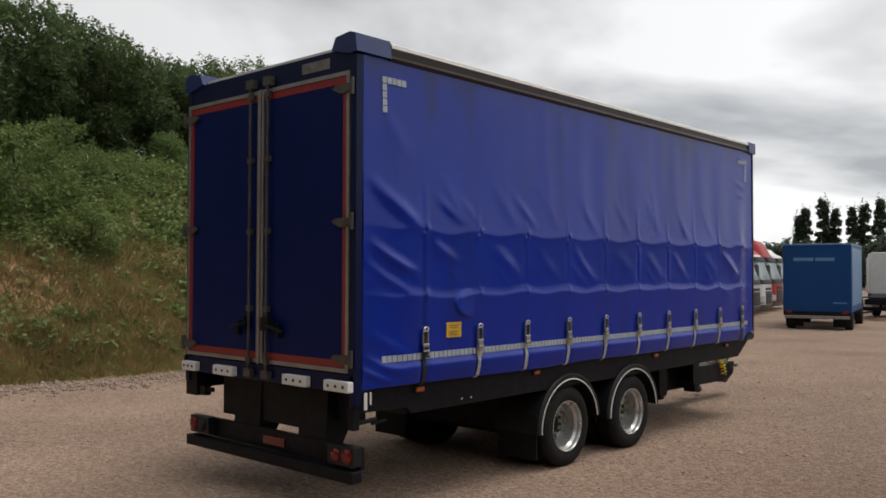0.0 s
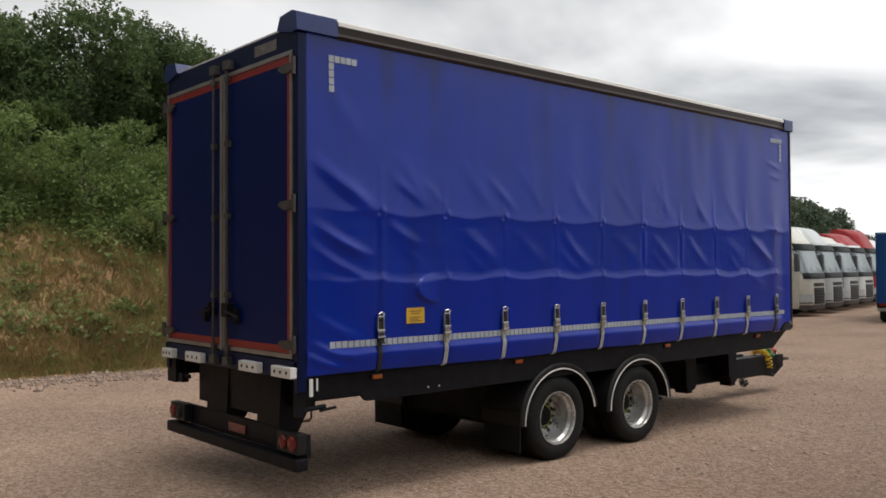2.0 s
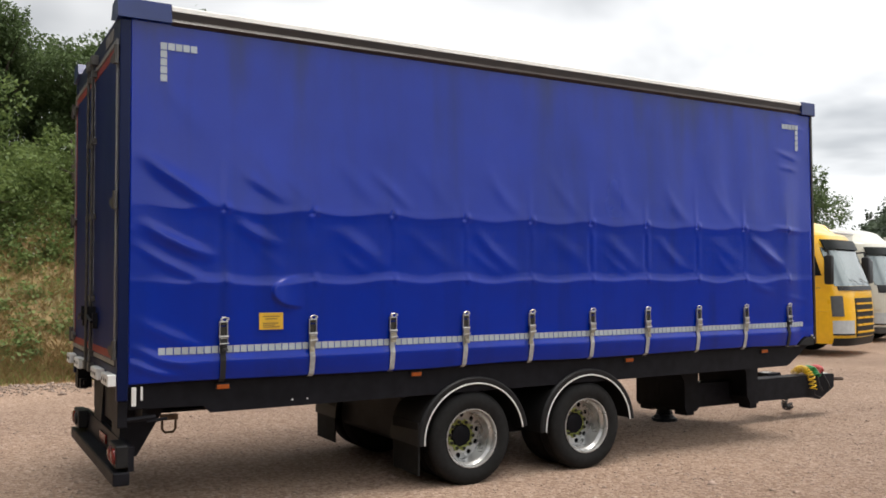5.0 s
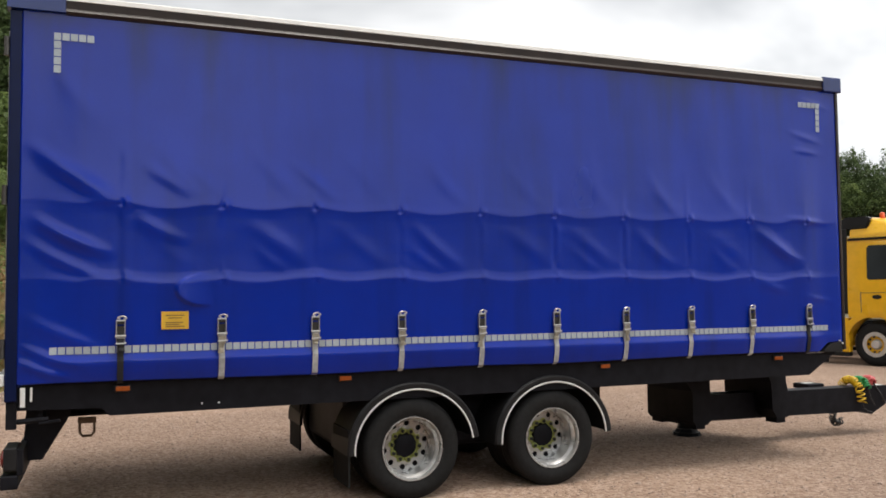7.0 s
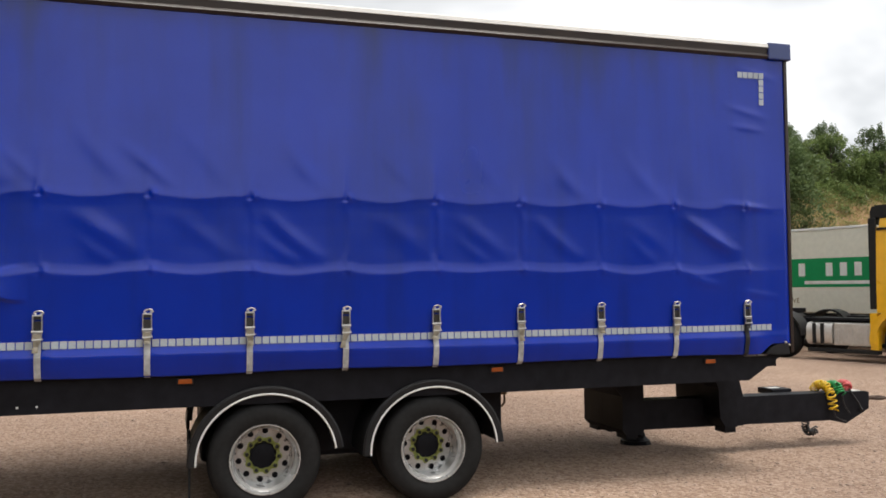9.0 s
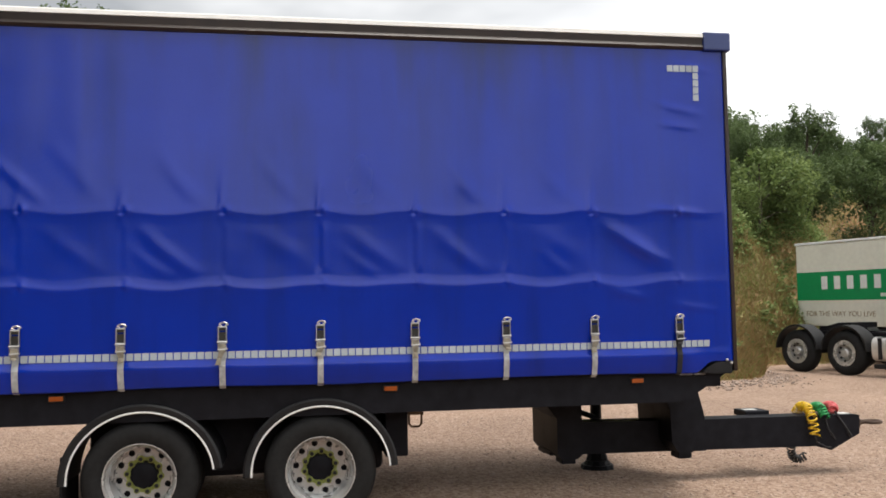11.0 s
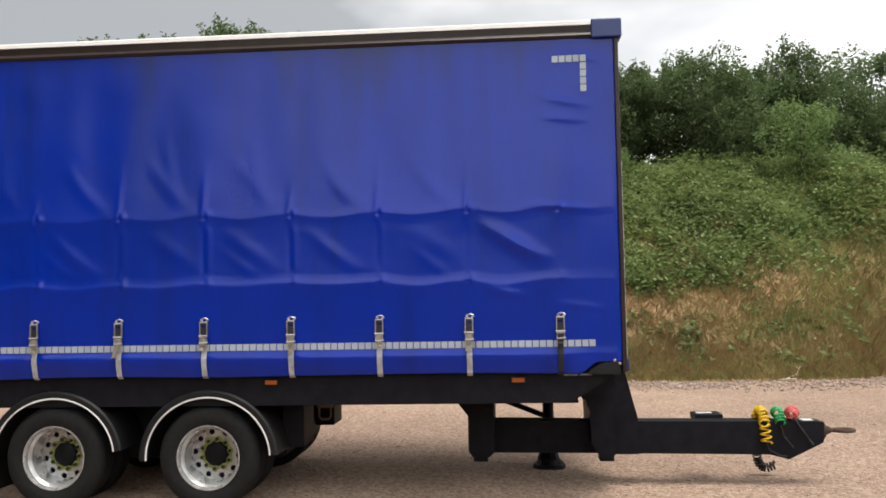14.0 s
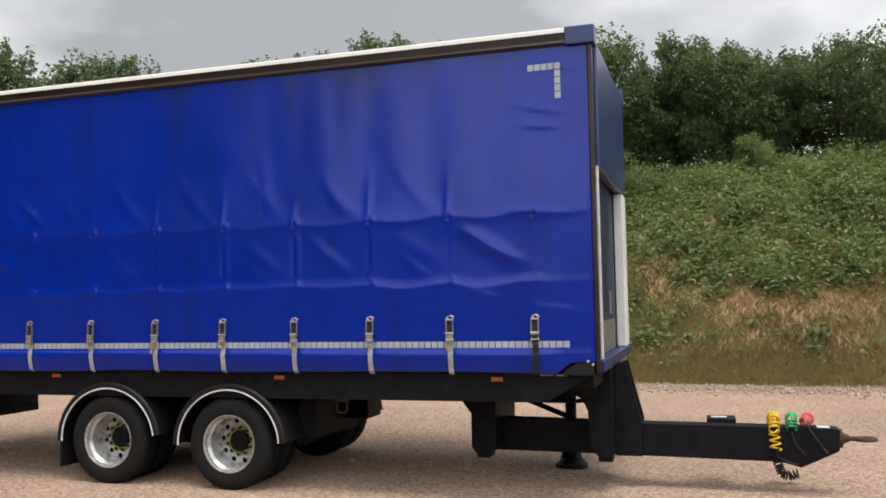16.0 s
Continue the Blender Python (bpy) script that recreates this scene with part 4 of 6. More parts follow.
def door(s):
    """One rear door: aluminium edge, red tape, dark blue panel, lock bar, handle and three hinges."""
    x0, x1 = (-0.01, 1.185) if s > 0 else (-1.225, -0.032)
    z0, z1 = 1.262, 3.735
    e = 0.035
    panel = part("rear_door", boxes((x0 + e, x1 - e, -0.028, 0.02, z0 + e, z1 - e)), M_DOOR, trailer, "dark blue closed rear door")
    part("door_frame", boxes((x0, x1, -0.04, 0.015, z0, z0 + e), (x0, x1, -0.04, 0.015, z1 - e, z1), (x0, x0 + e, -0.04, 0.015, z0 + e, z1 - e), (x1 - e, x1, -0.04, 0.015, z0 + e, z1 - e)), M_ALU, panel)
    a, t = e + 0.004, 0.06
    ox = x1 if s > 0 else x0
    part("red_strip", boxes((x0 + a, x1 - a, -0.0315, -0.026, z1 - a - t, z1 - a)), M_RED, panel)
    part("red_strip", boxes((x0 + a, x1 - a, -0.0315, -0.026, z0 + a, z0 + a + t)), M_RED, panel)
    sx = sorted((ox - s * a, ox - s * (a + 0.045)))
    part("red_strip", boxes((sx[0], sx[1], -0.0315, -0.026, z0 + a + t + 0.002, z1 - a - t - 0.002)), M_RED, panel)
    bx = s * 0.13 - 0.02
    bm = bmesh.new()
    tube(bm, [(bx, -0.062, 1.16), (bx, -0.062, 3.84)], 0.013, 10)
    for z in (1.28, 1.75, 2.45, 3.1, 3.68):
        box(bm, bx - 0.03, bx + 0.03, -0.075, -0.03, z - 0.025, z + 0.025)
    box(bm, bx - 0.05, bx + 0.05, -0.08, -0.02, 1.13, 1.2)
    box(bm, bx - 0.05, bx + 0.05, -0.08, -0.02, 3.76, 3.84)
    part("lock_bar", bm, M_DARKSTEEL, panel, "dark steel lock bar")
    bm = bmesh.new()
    tube(bm, [(bx, -0.085, 1.62), (bx + s * 0.10, -0.10, 1.60), (bx + s * 0.27, -0.09, 1.56)], 0.013, 8)
    box(bm, bx - 0.03, bx + 0.05 * s + 0.03, -0.10, -0.03, 1.56, 1.68)
    box(bm, bx + s * 0.17 - 0.02, bx + s * 0.17 + 0.02, -0.07, -0.03, 1.50, 1.63)
    part("handle", bm, M_BLACK, panel, "black door handle")
    for z in (3.60, 2.50, 1.38):
        bm = bmesh.new()
        o = 0.0 if s > 0 else -0.04
        ox2 = s * 1.235 + o
        prism(bm, [(s * 0.99 + o, z), (s * 1.03 + o, z - 0.025), (s * 1.10 + o, z - 0.05), (s * 1.17 + o, z - 0.045), (ox2, z - 0.022), (ox2, z + 0.022), (s * 1.17 + o, z + 0.03), (s * 1.03 + o, z + 0.022)], "y", -0.058, -0.036)
        lathe(bm, [(z - 0.07, 0.02), (z + 0.07, 0.02)], (ox2 - s * 0.005, -0.05, 0), 10, "z")
        part("hinge", bm, M_DARKSTEEL, panel, "worn steel hinge")
    return panel


door(1)
door(-1)
bm = boxes((-0.033, -0.009, -0.05, 0.0, 1.25, 3.74))
part("door_seal", bm, M_ALU, trailer, "bright strip between the doors")
for x0, x1 in ((-1.225, -0.99), (-0.68, -0.36), (0.39, 0.71), (0.945, 1.25)):
    b = part("rubber_buffer", boxes((x0, x1, -0.095, -0.032, 1.112, 1.2), bevel=0.008), M_WHITE, trailer, "white buffer block")
    for k in (0.2, 0.5, 0.8):
        bm = bmesh.new()
        xx = x0 + (x1 - x0) * k
        lathe(bm, [(-0.099, 0.014), (-0.094, 0.014)], (xx, 0, 1.157), 10, "y")
        part("bolt", bm, M_NUT, b)

# rear underrun: legs, bumper, lamps
part("end_plate", boxes((-0.78, 0.42, 0.10, 0.16, 0.712, 1.1)), M_BLACK, trailer)
part("end_plate", boxes((0.42, 1.12, 0.18, 0.22, 0.82, 1.1)), M_BLACK, trailer)
for x0, x1 in ((-0.55, -0.15), (0.42, 0.79)):
    bm = bmesh.new()
    prism(bm, [(0.06, 0.5), (0.20, 0.5), (0.40, 0.84), (0.40, 1.1), (0.095, 1.1)], "x", x0, x1)
    part("underrun_leg", bm, M_BLACK, trailer)
    for x, z in ((x1 - 0.06, 0.82), (x1 - 0.02, 0.95)):
        bm = bmesh.new()
        lathe(bm, [(0.088, 0.013), (0.095, 0.013)], (x, 0, z), 8, "y")
        part("bolt", bm, M_CHROME, trailer)
part("underrun_bar", boxes((-1.2, 1.25, -0.05, 0.07, 0.375, 0.475), bevel=0.012), M_BLACK, trailer, "dark underrun bumper bar")
part("light_board", boxes((-1.15, 1.24, 0.06, 0.10, 0.475, 0.655)), M_BLACK, trailer)
for s in (-1, 1):
    hx = 1.085 if s > 0 else -1.0
    lamp = part("tail_lamp", boxes((hx - 0.16, hx + 0.16, -0.03, 0.06, 0.505, 0.67), bevel=0.01), M_PLASTIC, trailer, "black tail lamp housing")
    for cx, r, m, name in ((hx - s * -0.085, 0.062, M_LAMPRED, "red round lens"), (hx - s * 0.055, 0.058, M_LAMPRED if s > 0 else M_PLASTIC, "dark red round lens")):
        bm = bmesh.new()
        lathe(bm, [(-0.030, r), (-0.040, r), (-0.050, r * 0.8), (-0.055, r * 0.4), (-0.056, 0.001)], (cx, 0, 0.588), 24, "y")
        part("lens", bm, m, lamp, name, 50)
part("reflector", boxes((-0.06, 0.25, 0.045, 0.058, 0.525, 0.6)), M_LAMPRED, trailer, "dull red reflector")
part("corner_bracket", boxes((-1.27, -1.08, -0.01, 0.12, 0.86, 1.1), (-1.08, -0.86, 0.02, 0.05, 0.91, 0.95), (-1.04, -0.95, 0.0, 0.07, 0.87, 0.96)), M_BLACK, trailer)
bm = bmesh.new()
box(bm, 1.17, 1.235, -0.02, 0.05, 0.80, 1.0, 0.006)
tube(bm, [(1.2, 0.04, 0.85), (1.2, 0.26, 0.86)], 0.02, 8)
tube(bm, [(1.21, 0.2, 0.83), (1.24, 0.34, 0.85)], 0.012, 6)
part("corner_bracket", bm, M_BLACK, trailer)
part("marker_board", boxes((1.255, 1.262, 0.075, 0.108, 0.96, 1.1), (1.255, 1.262, 0.14, 0.155, 1.0, 1.1)), M_WHITE, trailer, "small white marker strips")


def ring_at(x, y, z):
    bm = bmesh.new()
    w, h = 0.055, 0.11
    pts = [(x, y - w, z), (x, y - w, z - h * 0.75), (x, y - w * 0.6, z - h), (x, y + w * 0.6, z - h), (x, y + w, z - h * 0.75), (x, y + w, z), (x, y - w * 0.2, z + 0.01)]
    tube(bm, pts, 0.011, 8)
    box(bm, x - 0.03, x + 0.03, y - 0.07, y + 0.07, z - 0.005, z + 0.04)
    part("tie_ring", bm, M_OLDSTEEL, trailer, "rusty lashing ring")


ring_at(0.504, 0.513, 0.73)
ring_at(0.48, 5.29, 0.76)

# chassis rails, cross members and axles
for s in (-0.42, 0.42):
    part("chassis_rail", boxes((s - 0.06, s + 0.06, 0.15, 7.6, 0.78, 0.80), (s - 0.012, s + 0.012, 0.15, 7.6, 0.80, 1.08), (s - 0.06, s + 0.06, 0.15, 7.6, 1.08, 1.10)), M_BLACK, trailer)
for y in (0.6, 1.4, 2.2, 3.0, 3.8, 4.6, 5.4, 6.2, 7.0, 7.5):
    part("cross_member", boxes((-1.15, 1.15, y - 0.03, y + 0.03, 0.93, 1.08)), M_BLACK, trailer)
for y in (3.095, 4.448):
    bm = bmesh.new()
    tube(bm, [(-1.0, y, 0.425), (1.0, y, 0.425)], 0.07, 12)
    box(bm, -0.55, -0.35, y - 0.2, y + 0.2, 0.45, 0.78)
    box(bm, 0.35, 0.55, y - 0.2, y + 0.2, 0.45, 0.78)
    part("axle", bm, M_BLACK, trailer)


def wheel_mesh():
    """A twin wheel's outer half: tyre, deep dished rim with hand holes, hub, nuts and lime nut markers. Its axis is x, its face at 0."""
    R = 0.436
    tyre = bmesh.new()
    prof = [(-0.245, 0.262), (-0.25, 0.29), (-0.262, 0.34), (-0.255, 0.392), (-0.235, 0.42), (-0.205, R)]
    for c in (-0.17, -0.13, -0.09):
        prof += [(c - 0.006, R), (c - 0.005, R - 0.014), (c + 0.005, R - 0.014), (c + 0.006, R)]
    prof += [(-0.05, R), (-0.02, 0.42), (0.0, 0.392), (0.006, 0.34), (-0.002, 0.30), (-0.012, 0.272), (-0.02, 0.262)]
    lathe(tyre, prof, (0, 0, 0), 56, "x", False)
    rim = bmesh.new()
    lathe(rim, [(-0.272, 0.225), (-0.272, 0.262), (-0.03, 0.262), (-0.012, 0.272), (-0.002, 0.272), (-0.002, 0.264), (-0.014, 0.258), (-0.03, 0.252), (-0.045, 0.254), (-0.06, 0.242), (-0.075, 0.232), (-0.09, 0.234), (-0.23, 0.2222)], (0, 0, 0), 48, "x", False)
    n, rc = 10, 0.191
    for k in range(n):
        a0 = 2 * math.pi * k / n
        c = Vector((rc * math.cos(a0), rc * math.sin(a0)))
        inner, outer, deep = [], [], []
        for j in range(16):
            b = 2 * math.pi * j / 16
            d = Vector((math.cos(b), math.sin(b)))
            lo, hi = 0.0, 0.2
            for _ in range(18):
                m = (lo + hi) / 2
                q = c + d * m
                ang = (math.atan2(q.y, q.x) - a0 + math.pi) % (2 * math.pi) - math.pi
                lo, hi = (m, hi) if abs(ang) <= math.pi / n and 0.118 <= q.length <= 0.2225 else (lo, m)
            q = c + d * lo
            h = c + d * 0.0245
            inner.append(rim.verts.new((-0.225, h.x, h.y)))
            deep.append(rim.verts.new((-0.231, h.x, h.y)))
            outer.append(rim.verts.new((-0.225 + 0.12 * max(0.0, 0.15 - q.length), q.x, q.y)))
        for j in range(16):
            i2 = (j + 1) % 16
            rim.faces.new((inner[j], inner[i2], outer[i2], outer[j]))
            rim.faces.new((deep[j], deep[i2], inner[i2], inner[j]))
    # the hub's wide black back disc is added to make the hand holes look shaded
    hub = bmesh.new()
    lathe(hub, [(-0.27, 0.224), (-0.265, 0.224), (-0.265, 0.12), (-0.225, 0.12), (-0.225, 0.100), (-0.195, 0.098), (-0.187, 0.086), (-0.185, 0.0)], (0, 0, 0), 32, "x")
    return tyre, rim, hub


def hub_ring():
    bm = bmesh.new()
    lathe(bm, [(-0.224, 0.108), (-0.218, 0.109), (-0.217, 0.135), (-0.224, 0.136)], (0, 0, 0), 40, "x", False)
    return bm


def twin_wheel():
    tyre, rim, hub = wheel_mesh()
    w = part("wheel", rim, M_SILVER, trailer, "silver steel wheel rim", 35)
    part("tyre", tyre, M_RUBBER, w, "dusty black tyre", 40)
    part("hub", hub, M_BLACK, w, "black hub", 40)
    part("nut_marker_ring", hub_ring(), M_CHEVRON, w, "lime plastic nut marker ring", 40)
    first = marker = None
    for k in range(10):
        a = 2 * math.pi * (k + 0.5) / 10
        m = Matrix.Translation((-0.214, 0.126 * math.cos(a), 0.126 * math.sin(a))) @ Matrix.Rotation(a, 4, "X")
        if first is None:
            bm = bmesh.new()
            lathe(bm, [(0.0, 0.0165), (0.03, 0.0165), (0.035, 0.010)], (0, 0, 0), 6, "x")
            first = part("wheel_nut", bm, M_NUT, w)
            bm = bmesh.new()
            lathe(bm, [(0.0, 0.027), (0.010, 0.0265), (0.013, 0.019)], (0, 0, 0), 14, "x")
            marker = part("nut_marker", bm, M_CHEVRON, w, "lime plastic nut marker")
            first.matrix_basis = m
            marker.matrix_basis = m
        else:
            for o in (first, marker):
                c = o.copy()
                scene.collection.objects.link(c)
                c.parent = w
                c.matrix_basis = m
    return w


w0 = twin_wheel()
w0.matrix_basis = pose(1.205, 3.095, 0.432, 12)
copy_thing(w0, pose(1.205, 4.448, 0.432, 31))
copy_thing(w0, pose(-1.205, 3.095, 0.432, 0, 0, 180))
copy_thing(w0, pose(-1.205, 4.448, 0.432, 40, 0, 180))
inner_tyre = [c for c in w0.children if c.name.startswith("tyre")][0]
for s in (1, -1):
    for y in (3.095, 4.448):
        c = inner_tyre.copy()
        scene.collection.objects.link(c)
        c.parent = trailer
        c.matrix_parent_inverse = Matrix()
        c.matrix_basis = pose(s * 0.87, y, 0.432, 20, 0, 0 if s > 0 else 180)


def mudguard(s, y, a0, a1, flap):
    """A half-round guard of black plastic with a rolled lip, a white edge strip and a rubber flap."""
    n, zc = 30, 0.433

    def at(k, r, m=n):
        a = radians(a0 + (a1 - a0) * k / m)
        return y + 1.05 * r * math.cos(a), zc + 0.995 * r * math.sin(a)
    bm = bmesh.new()
    prof = ((0.66, 0.535), (1.20, 0.535), (1.205, 0.505), (1.228, 0.502), (1.236, 0.515), (1.236, 0.556), (1.222, 0.570), (0.66, 0.564))
    rings = [[bm.verts.new((s * x, *at(k, r))) for x, r in prof] for k in range(n + 1)]
    m = len(prof)
    for q0, q1 in zip(rings, rings[1:]):
        for k in range(m):
            bm.faces.new((q0[k], q0[(k + 1) % m], q1[(k + 1) % m], q1[k]))
    bm.faces.new(rings[0])
    bm.faces.new(rings[-1][::-1])
    bmesh.ops.recalc_face_normals(bm, faces=bm.faces[:])
    g = part("mudguard", bm, M_PLASTIC, trailer, "black plastic mudguard with a rolled lip", 40)
    bm = bmesh.new()
    tube(bm, [(s * 1.234, *at(k, 0.509, 44)) for k in range(45)], 0.0085, 6)
    part("edge_strip", bm, M_WHITE, g, "white edge strip")
    if flap:
        yy = y + flap * 0.575
        part("mud_flap", boxes((min(s * 0.7, s * 1.2), max(s * 0.7, s * 1.2), yy - 0.008, yy + 0.008, 0.15, 0.62)), M_RUBBER, g, "rubber mud flap")
    return g


for s in (1, -1):
    mudguard(s, 3.11, 7, 182, -1)
    mudguard(s, 4.455, 3, 182, 0)
    part("mud_flap", boxes((min(s * 0.45, s * 0.84), max(s * 0.45, s * 0.84), 4.99, 5.18, 0.46, 0.86), bevel=0.01), M_BLACK, trailer, "black plastic box behind the mudguard")


# front frame, drawbar, jack leg
bm = boxes((-0.72, 0.72, 2.62, 4.98, 0.34, 0.92), bevel=0.05)
part("suspension", bm, M_BLACK, trailer, "black axle suspension")
for s in (1, -1):
    bm = bmesh.new()
    prism(bm, [(6.42, 0.90), (6.835, 0.90), (6.835, 0.33), (6.79, 0.29), (6.64, 0.29), (6.60, 0.34), (6.60, 0.66), (6.50, 0.79)], "x", s * 0.001, s * 0.42)
    foot = boxes((min(s * 0.2, s * 0.4), max(s * 0.2, s * 0.4), 6.645, 6.775, 0.245, 0.30), bevel=0.006)
    part("frame_leg", bm, M_BLACK, trailer)
    part("frame_foot", foot, M_BLACK, trailer)
    bm = bmesh.new()
    prism(bm, [(7.58, 1.1), (7.92, 1.1), (7.92, 0.30), (7.78, 0.30), (7.715, 0.40), (7.705, 0.70), (7.66, 0.80), (7.58, 0.86)], "x", s * 0.001, s * 0.40)
    part("frame_leg", bm, M_BLACK, trailer)
    bm = bmesh.new()
    prism(bm, [(7.923, 1.10), (8.03, 1.13), (8.165, 0.59), (8.165, 0.265), (7.923, 0.265)], "x", s * 0.12, s * 0.16)
    part("gusset", bm, M_BLACK, trailer)
    part("frame_foot", boxes((min(s * 0.2, s * 0.38), max(s * 0.2, s * 0.38), 7.785, 7.915, 0.242, 0.31), bevel=0.006), M_BLACK, trailer)
part("front_beam", boxes((-1.1, 1.1, 7.5, 7.86, 0.98, 1.11), (-0.5, 0.5, 7.55, 7.8, 0.85, 1.0)), M_BLACK, trailer)
bm = bmesh.new()
prism(bm, [(6.62, 0.277), (8.0, 0.267), (9.36, 0.25), (9.53, 0.205), (9.80, 0.335), (9.845, 0.36), (9.855, 0.54), (9.80, 0.55), (8.0, 0.56), (6.62, 0.58)], "x", -0.11, 0.11)
part("drawbar", bm, M_BLACK, trailer, "black box-section drawbar")
bm = bmesh.new()
lathe(bm, [(9.83, 0.085), (9.88, 0.085), (9.89, 0.05), (9.94, 0.03)], (0, 0, 0.455), 16, "y")
pts = [(0.07 * math.sin(2 * math.pi * k / 20), 10.07 - 0.085 * math.cos(2 * math.pi * k / 20), 0.452) for k in range(21)]
tube(bm, pts, 0.018, 8)
tube(bm, [(0, 9.92, 0.455), (0, 10.0, 0.453)], 0.022, 8)
part("towing_eye", bm, M_RUST, trailer, "rusty brown towing eye")
part("control_box", boxes((-0.36, -0.108, 8.74, 9.0, 0.53, 0.59), bevel=0.008), M_BLACK, trailer)
part("control_label", boxes((-0.28, -0.2, 8.78, 8.92, 0.5905, 0.593)), M_WHITE, trailer, "white label on the box")
part("control_label", boxes((-0.05, 0.06, 9.68, 9.78, 0.551, 0.555)), M_WHITE, trailer, "white label at the drawbar's end")
bm = bmesh.new()
tube(bm, [(-0.72, 7.37, 0.15), (-0.72, 7.37, 1.0)], 0.058, 12)
for r0, r1, z0, z1, a in ((0.175, 0.165, -0.04, 0.02, 0.3), (0.15, 0.12, 0.01, 0.06, 0.9), (0.115, 0.085, 0.07, 0.17, 0.1)):
    lo = [bm.verts.new((-0.72 + r0 * (1 + 0.07 * math.sin(3 * b)) * math.cos(b + a), 7.37 + r0 * (1 + 0.07 * math.sin(3 * b)) * math.sin(b + a), z0)) for b in np.linspace(0, 2 * math.pi, 12, endpoint=False)]
    hi = [bm.verts.new((-0.72 + r1 * math.cos(b + a), 7.37 + r1 * math.sin(b + a), z1)) for b in np.linspace(0, 2 * math.pi, 12, endpoint=False)]
    for k in range(12):
        bm.faces.new((lo[k], lo[(k + 1) % 12], hi[(k + 1) % 12], hi[k]))
    bm.faces.new(hi)
    bm.faces.new(lo[::-1])
part("jack_leg", bm, M_BLACK, trailer, "black jack leg on a worn round foot")
bm = bmesh.new()
tube(bm, [(-0.66, 6.6, 0.80), (-0.66, 7.34, 0.51)], 0.028, 8)
part("brace", bm, M_BLACK, trailer)
bm = bmesh.new()
tube(bm, [(-0.66, 7.39, 0.66), (-0.66, 7.57, 0.68)], 0.022, 8)
lathe(bm, [(-0.69, 0.035), (-0.63, 0.035)], (0, 7.58, 0.68), 12, "x")
part("jack_crank", bm, M_BLACK, trailer)

# front wall with its overhanging blue housing and pale panels
part("front_wall", boxes((-1.2, 1.2, 7.80, 7.85, 1.2, 3.93)), M_NAVY, trailer, "dark blue front wall")
part("front_housing", boxes((-1.25, 1.05, 7.855, 7.955, 2.85, 3.95), bevel=0.02), M_BLUE, trailer, "glossy dark blue upper housing")
part("front_panel", boxes((-1.25, -0.9, 7.855, 7.95, 1.22, 2.84), bevel=0.01), M_WHITE, trailer, "off-white front panel")
part("front_plate", boxes((-0.45, -0.30, 7.8505, 7.856, 1.58, 1.80)), M_ALU, trailer, "small grey plate on the front wall")
part("front_plate", boxes((-0.7, 0.9, 7.8505, 7.856, 1.22, 1.52)), M_STEEL, trailer, "grey kick plate of the front wall")
part("front_sill", boxes((-1.25, 1.2, 7.855, 7.965, 1.12, 1.218), bevel=0.01), M_BLUE, trailer, "blue front sill")
part("edge_strip", boxes((1.12, 1.16, 7.852, 7.955, 1.23, 2.845)), M_WHITE, trailer, "white edging strip")
bm = bmesh.new()
box(bm, 1.10, 1.2, 7.7, 7.93, 1.10, 1.19, 0.01)
tube(bm, [(1.215, 7.78, 1.15), (1.215, 7.92, 1.17)], 0.02, 8)
part("corner_bracket", bm, M_BLACK, trailer)

bm = bmesh.new()
prism(bm, [(7.62, 1.112), (7.66, 1.15), (7.74, 1.195), (7.885, 1.215), (7.89, 1.10), (7.7, 1.10)], "x", 1.19, 1.268)
bmesh.ops.bevel(bm, geom=bm.edges[:], offset=0.008, segments=2, affect="EDGES")
part("corner_sleeve", bm, M_PLASTIC, trailer, "black corner sleeve under the curtain", 35)
for y, z in ((7.84, 1.215), (7.88, 1.19)):
    bm = bmesh.new()
    lathe(bm, [(1.266, 0.012), (1.276, 0.012), (1.279, 0.006)], (0, y, z), 8, "x")
    part("bolt", bm, M_CHROME, trailer)
for y0, y1 in ((7.43, 7.545), (7.56, 7.66)):
    part("hook_strip", boxes((1.207, 1.235, y0, y1, 1.092, 1.11), bevel=0.004), M_STEEL, trailer, "grey steel strip under the hem")

# amber side markers
for y in (0.77, 2.50, 5.0, 7.06):
    mk = part("side_marker", boxes((1.205, 1.222, y - 0.06, y + 0.06, 1.035, 1.085), bevel=0.005), M_PLASTIC, trailer)
    part("lens", boxes((1.2225, 1.232, y - 0.05, y + 0.05, 1.042, 1.078), bevel=0.004), M_AMBER, mk, "amber lens")
for y in (1.35, 1.48):
    bm = bmesh.new()
    lathe(bm, [(1.205, 0.008), (1.21, 0.008)], (0, y, 0.915), 8, "x")
    part("bolt", bm, M_WHITE, trailer)


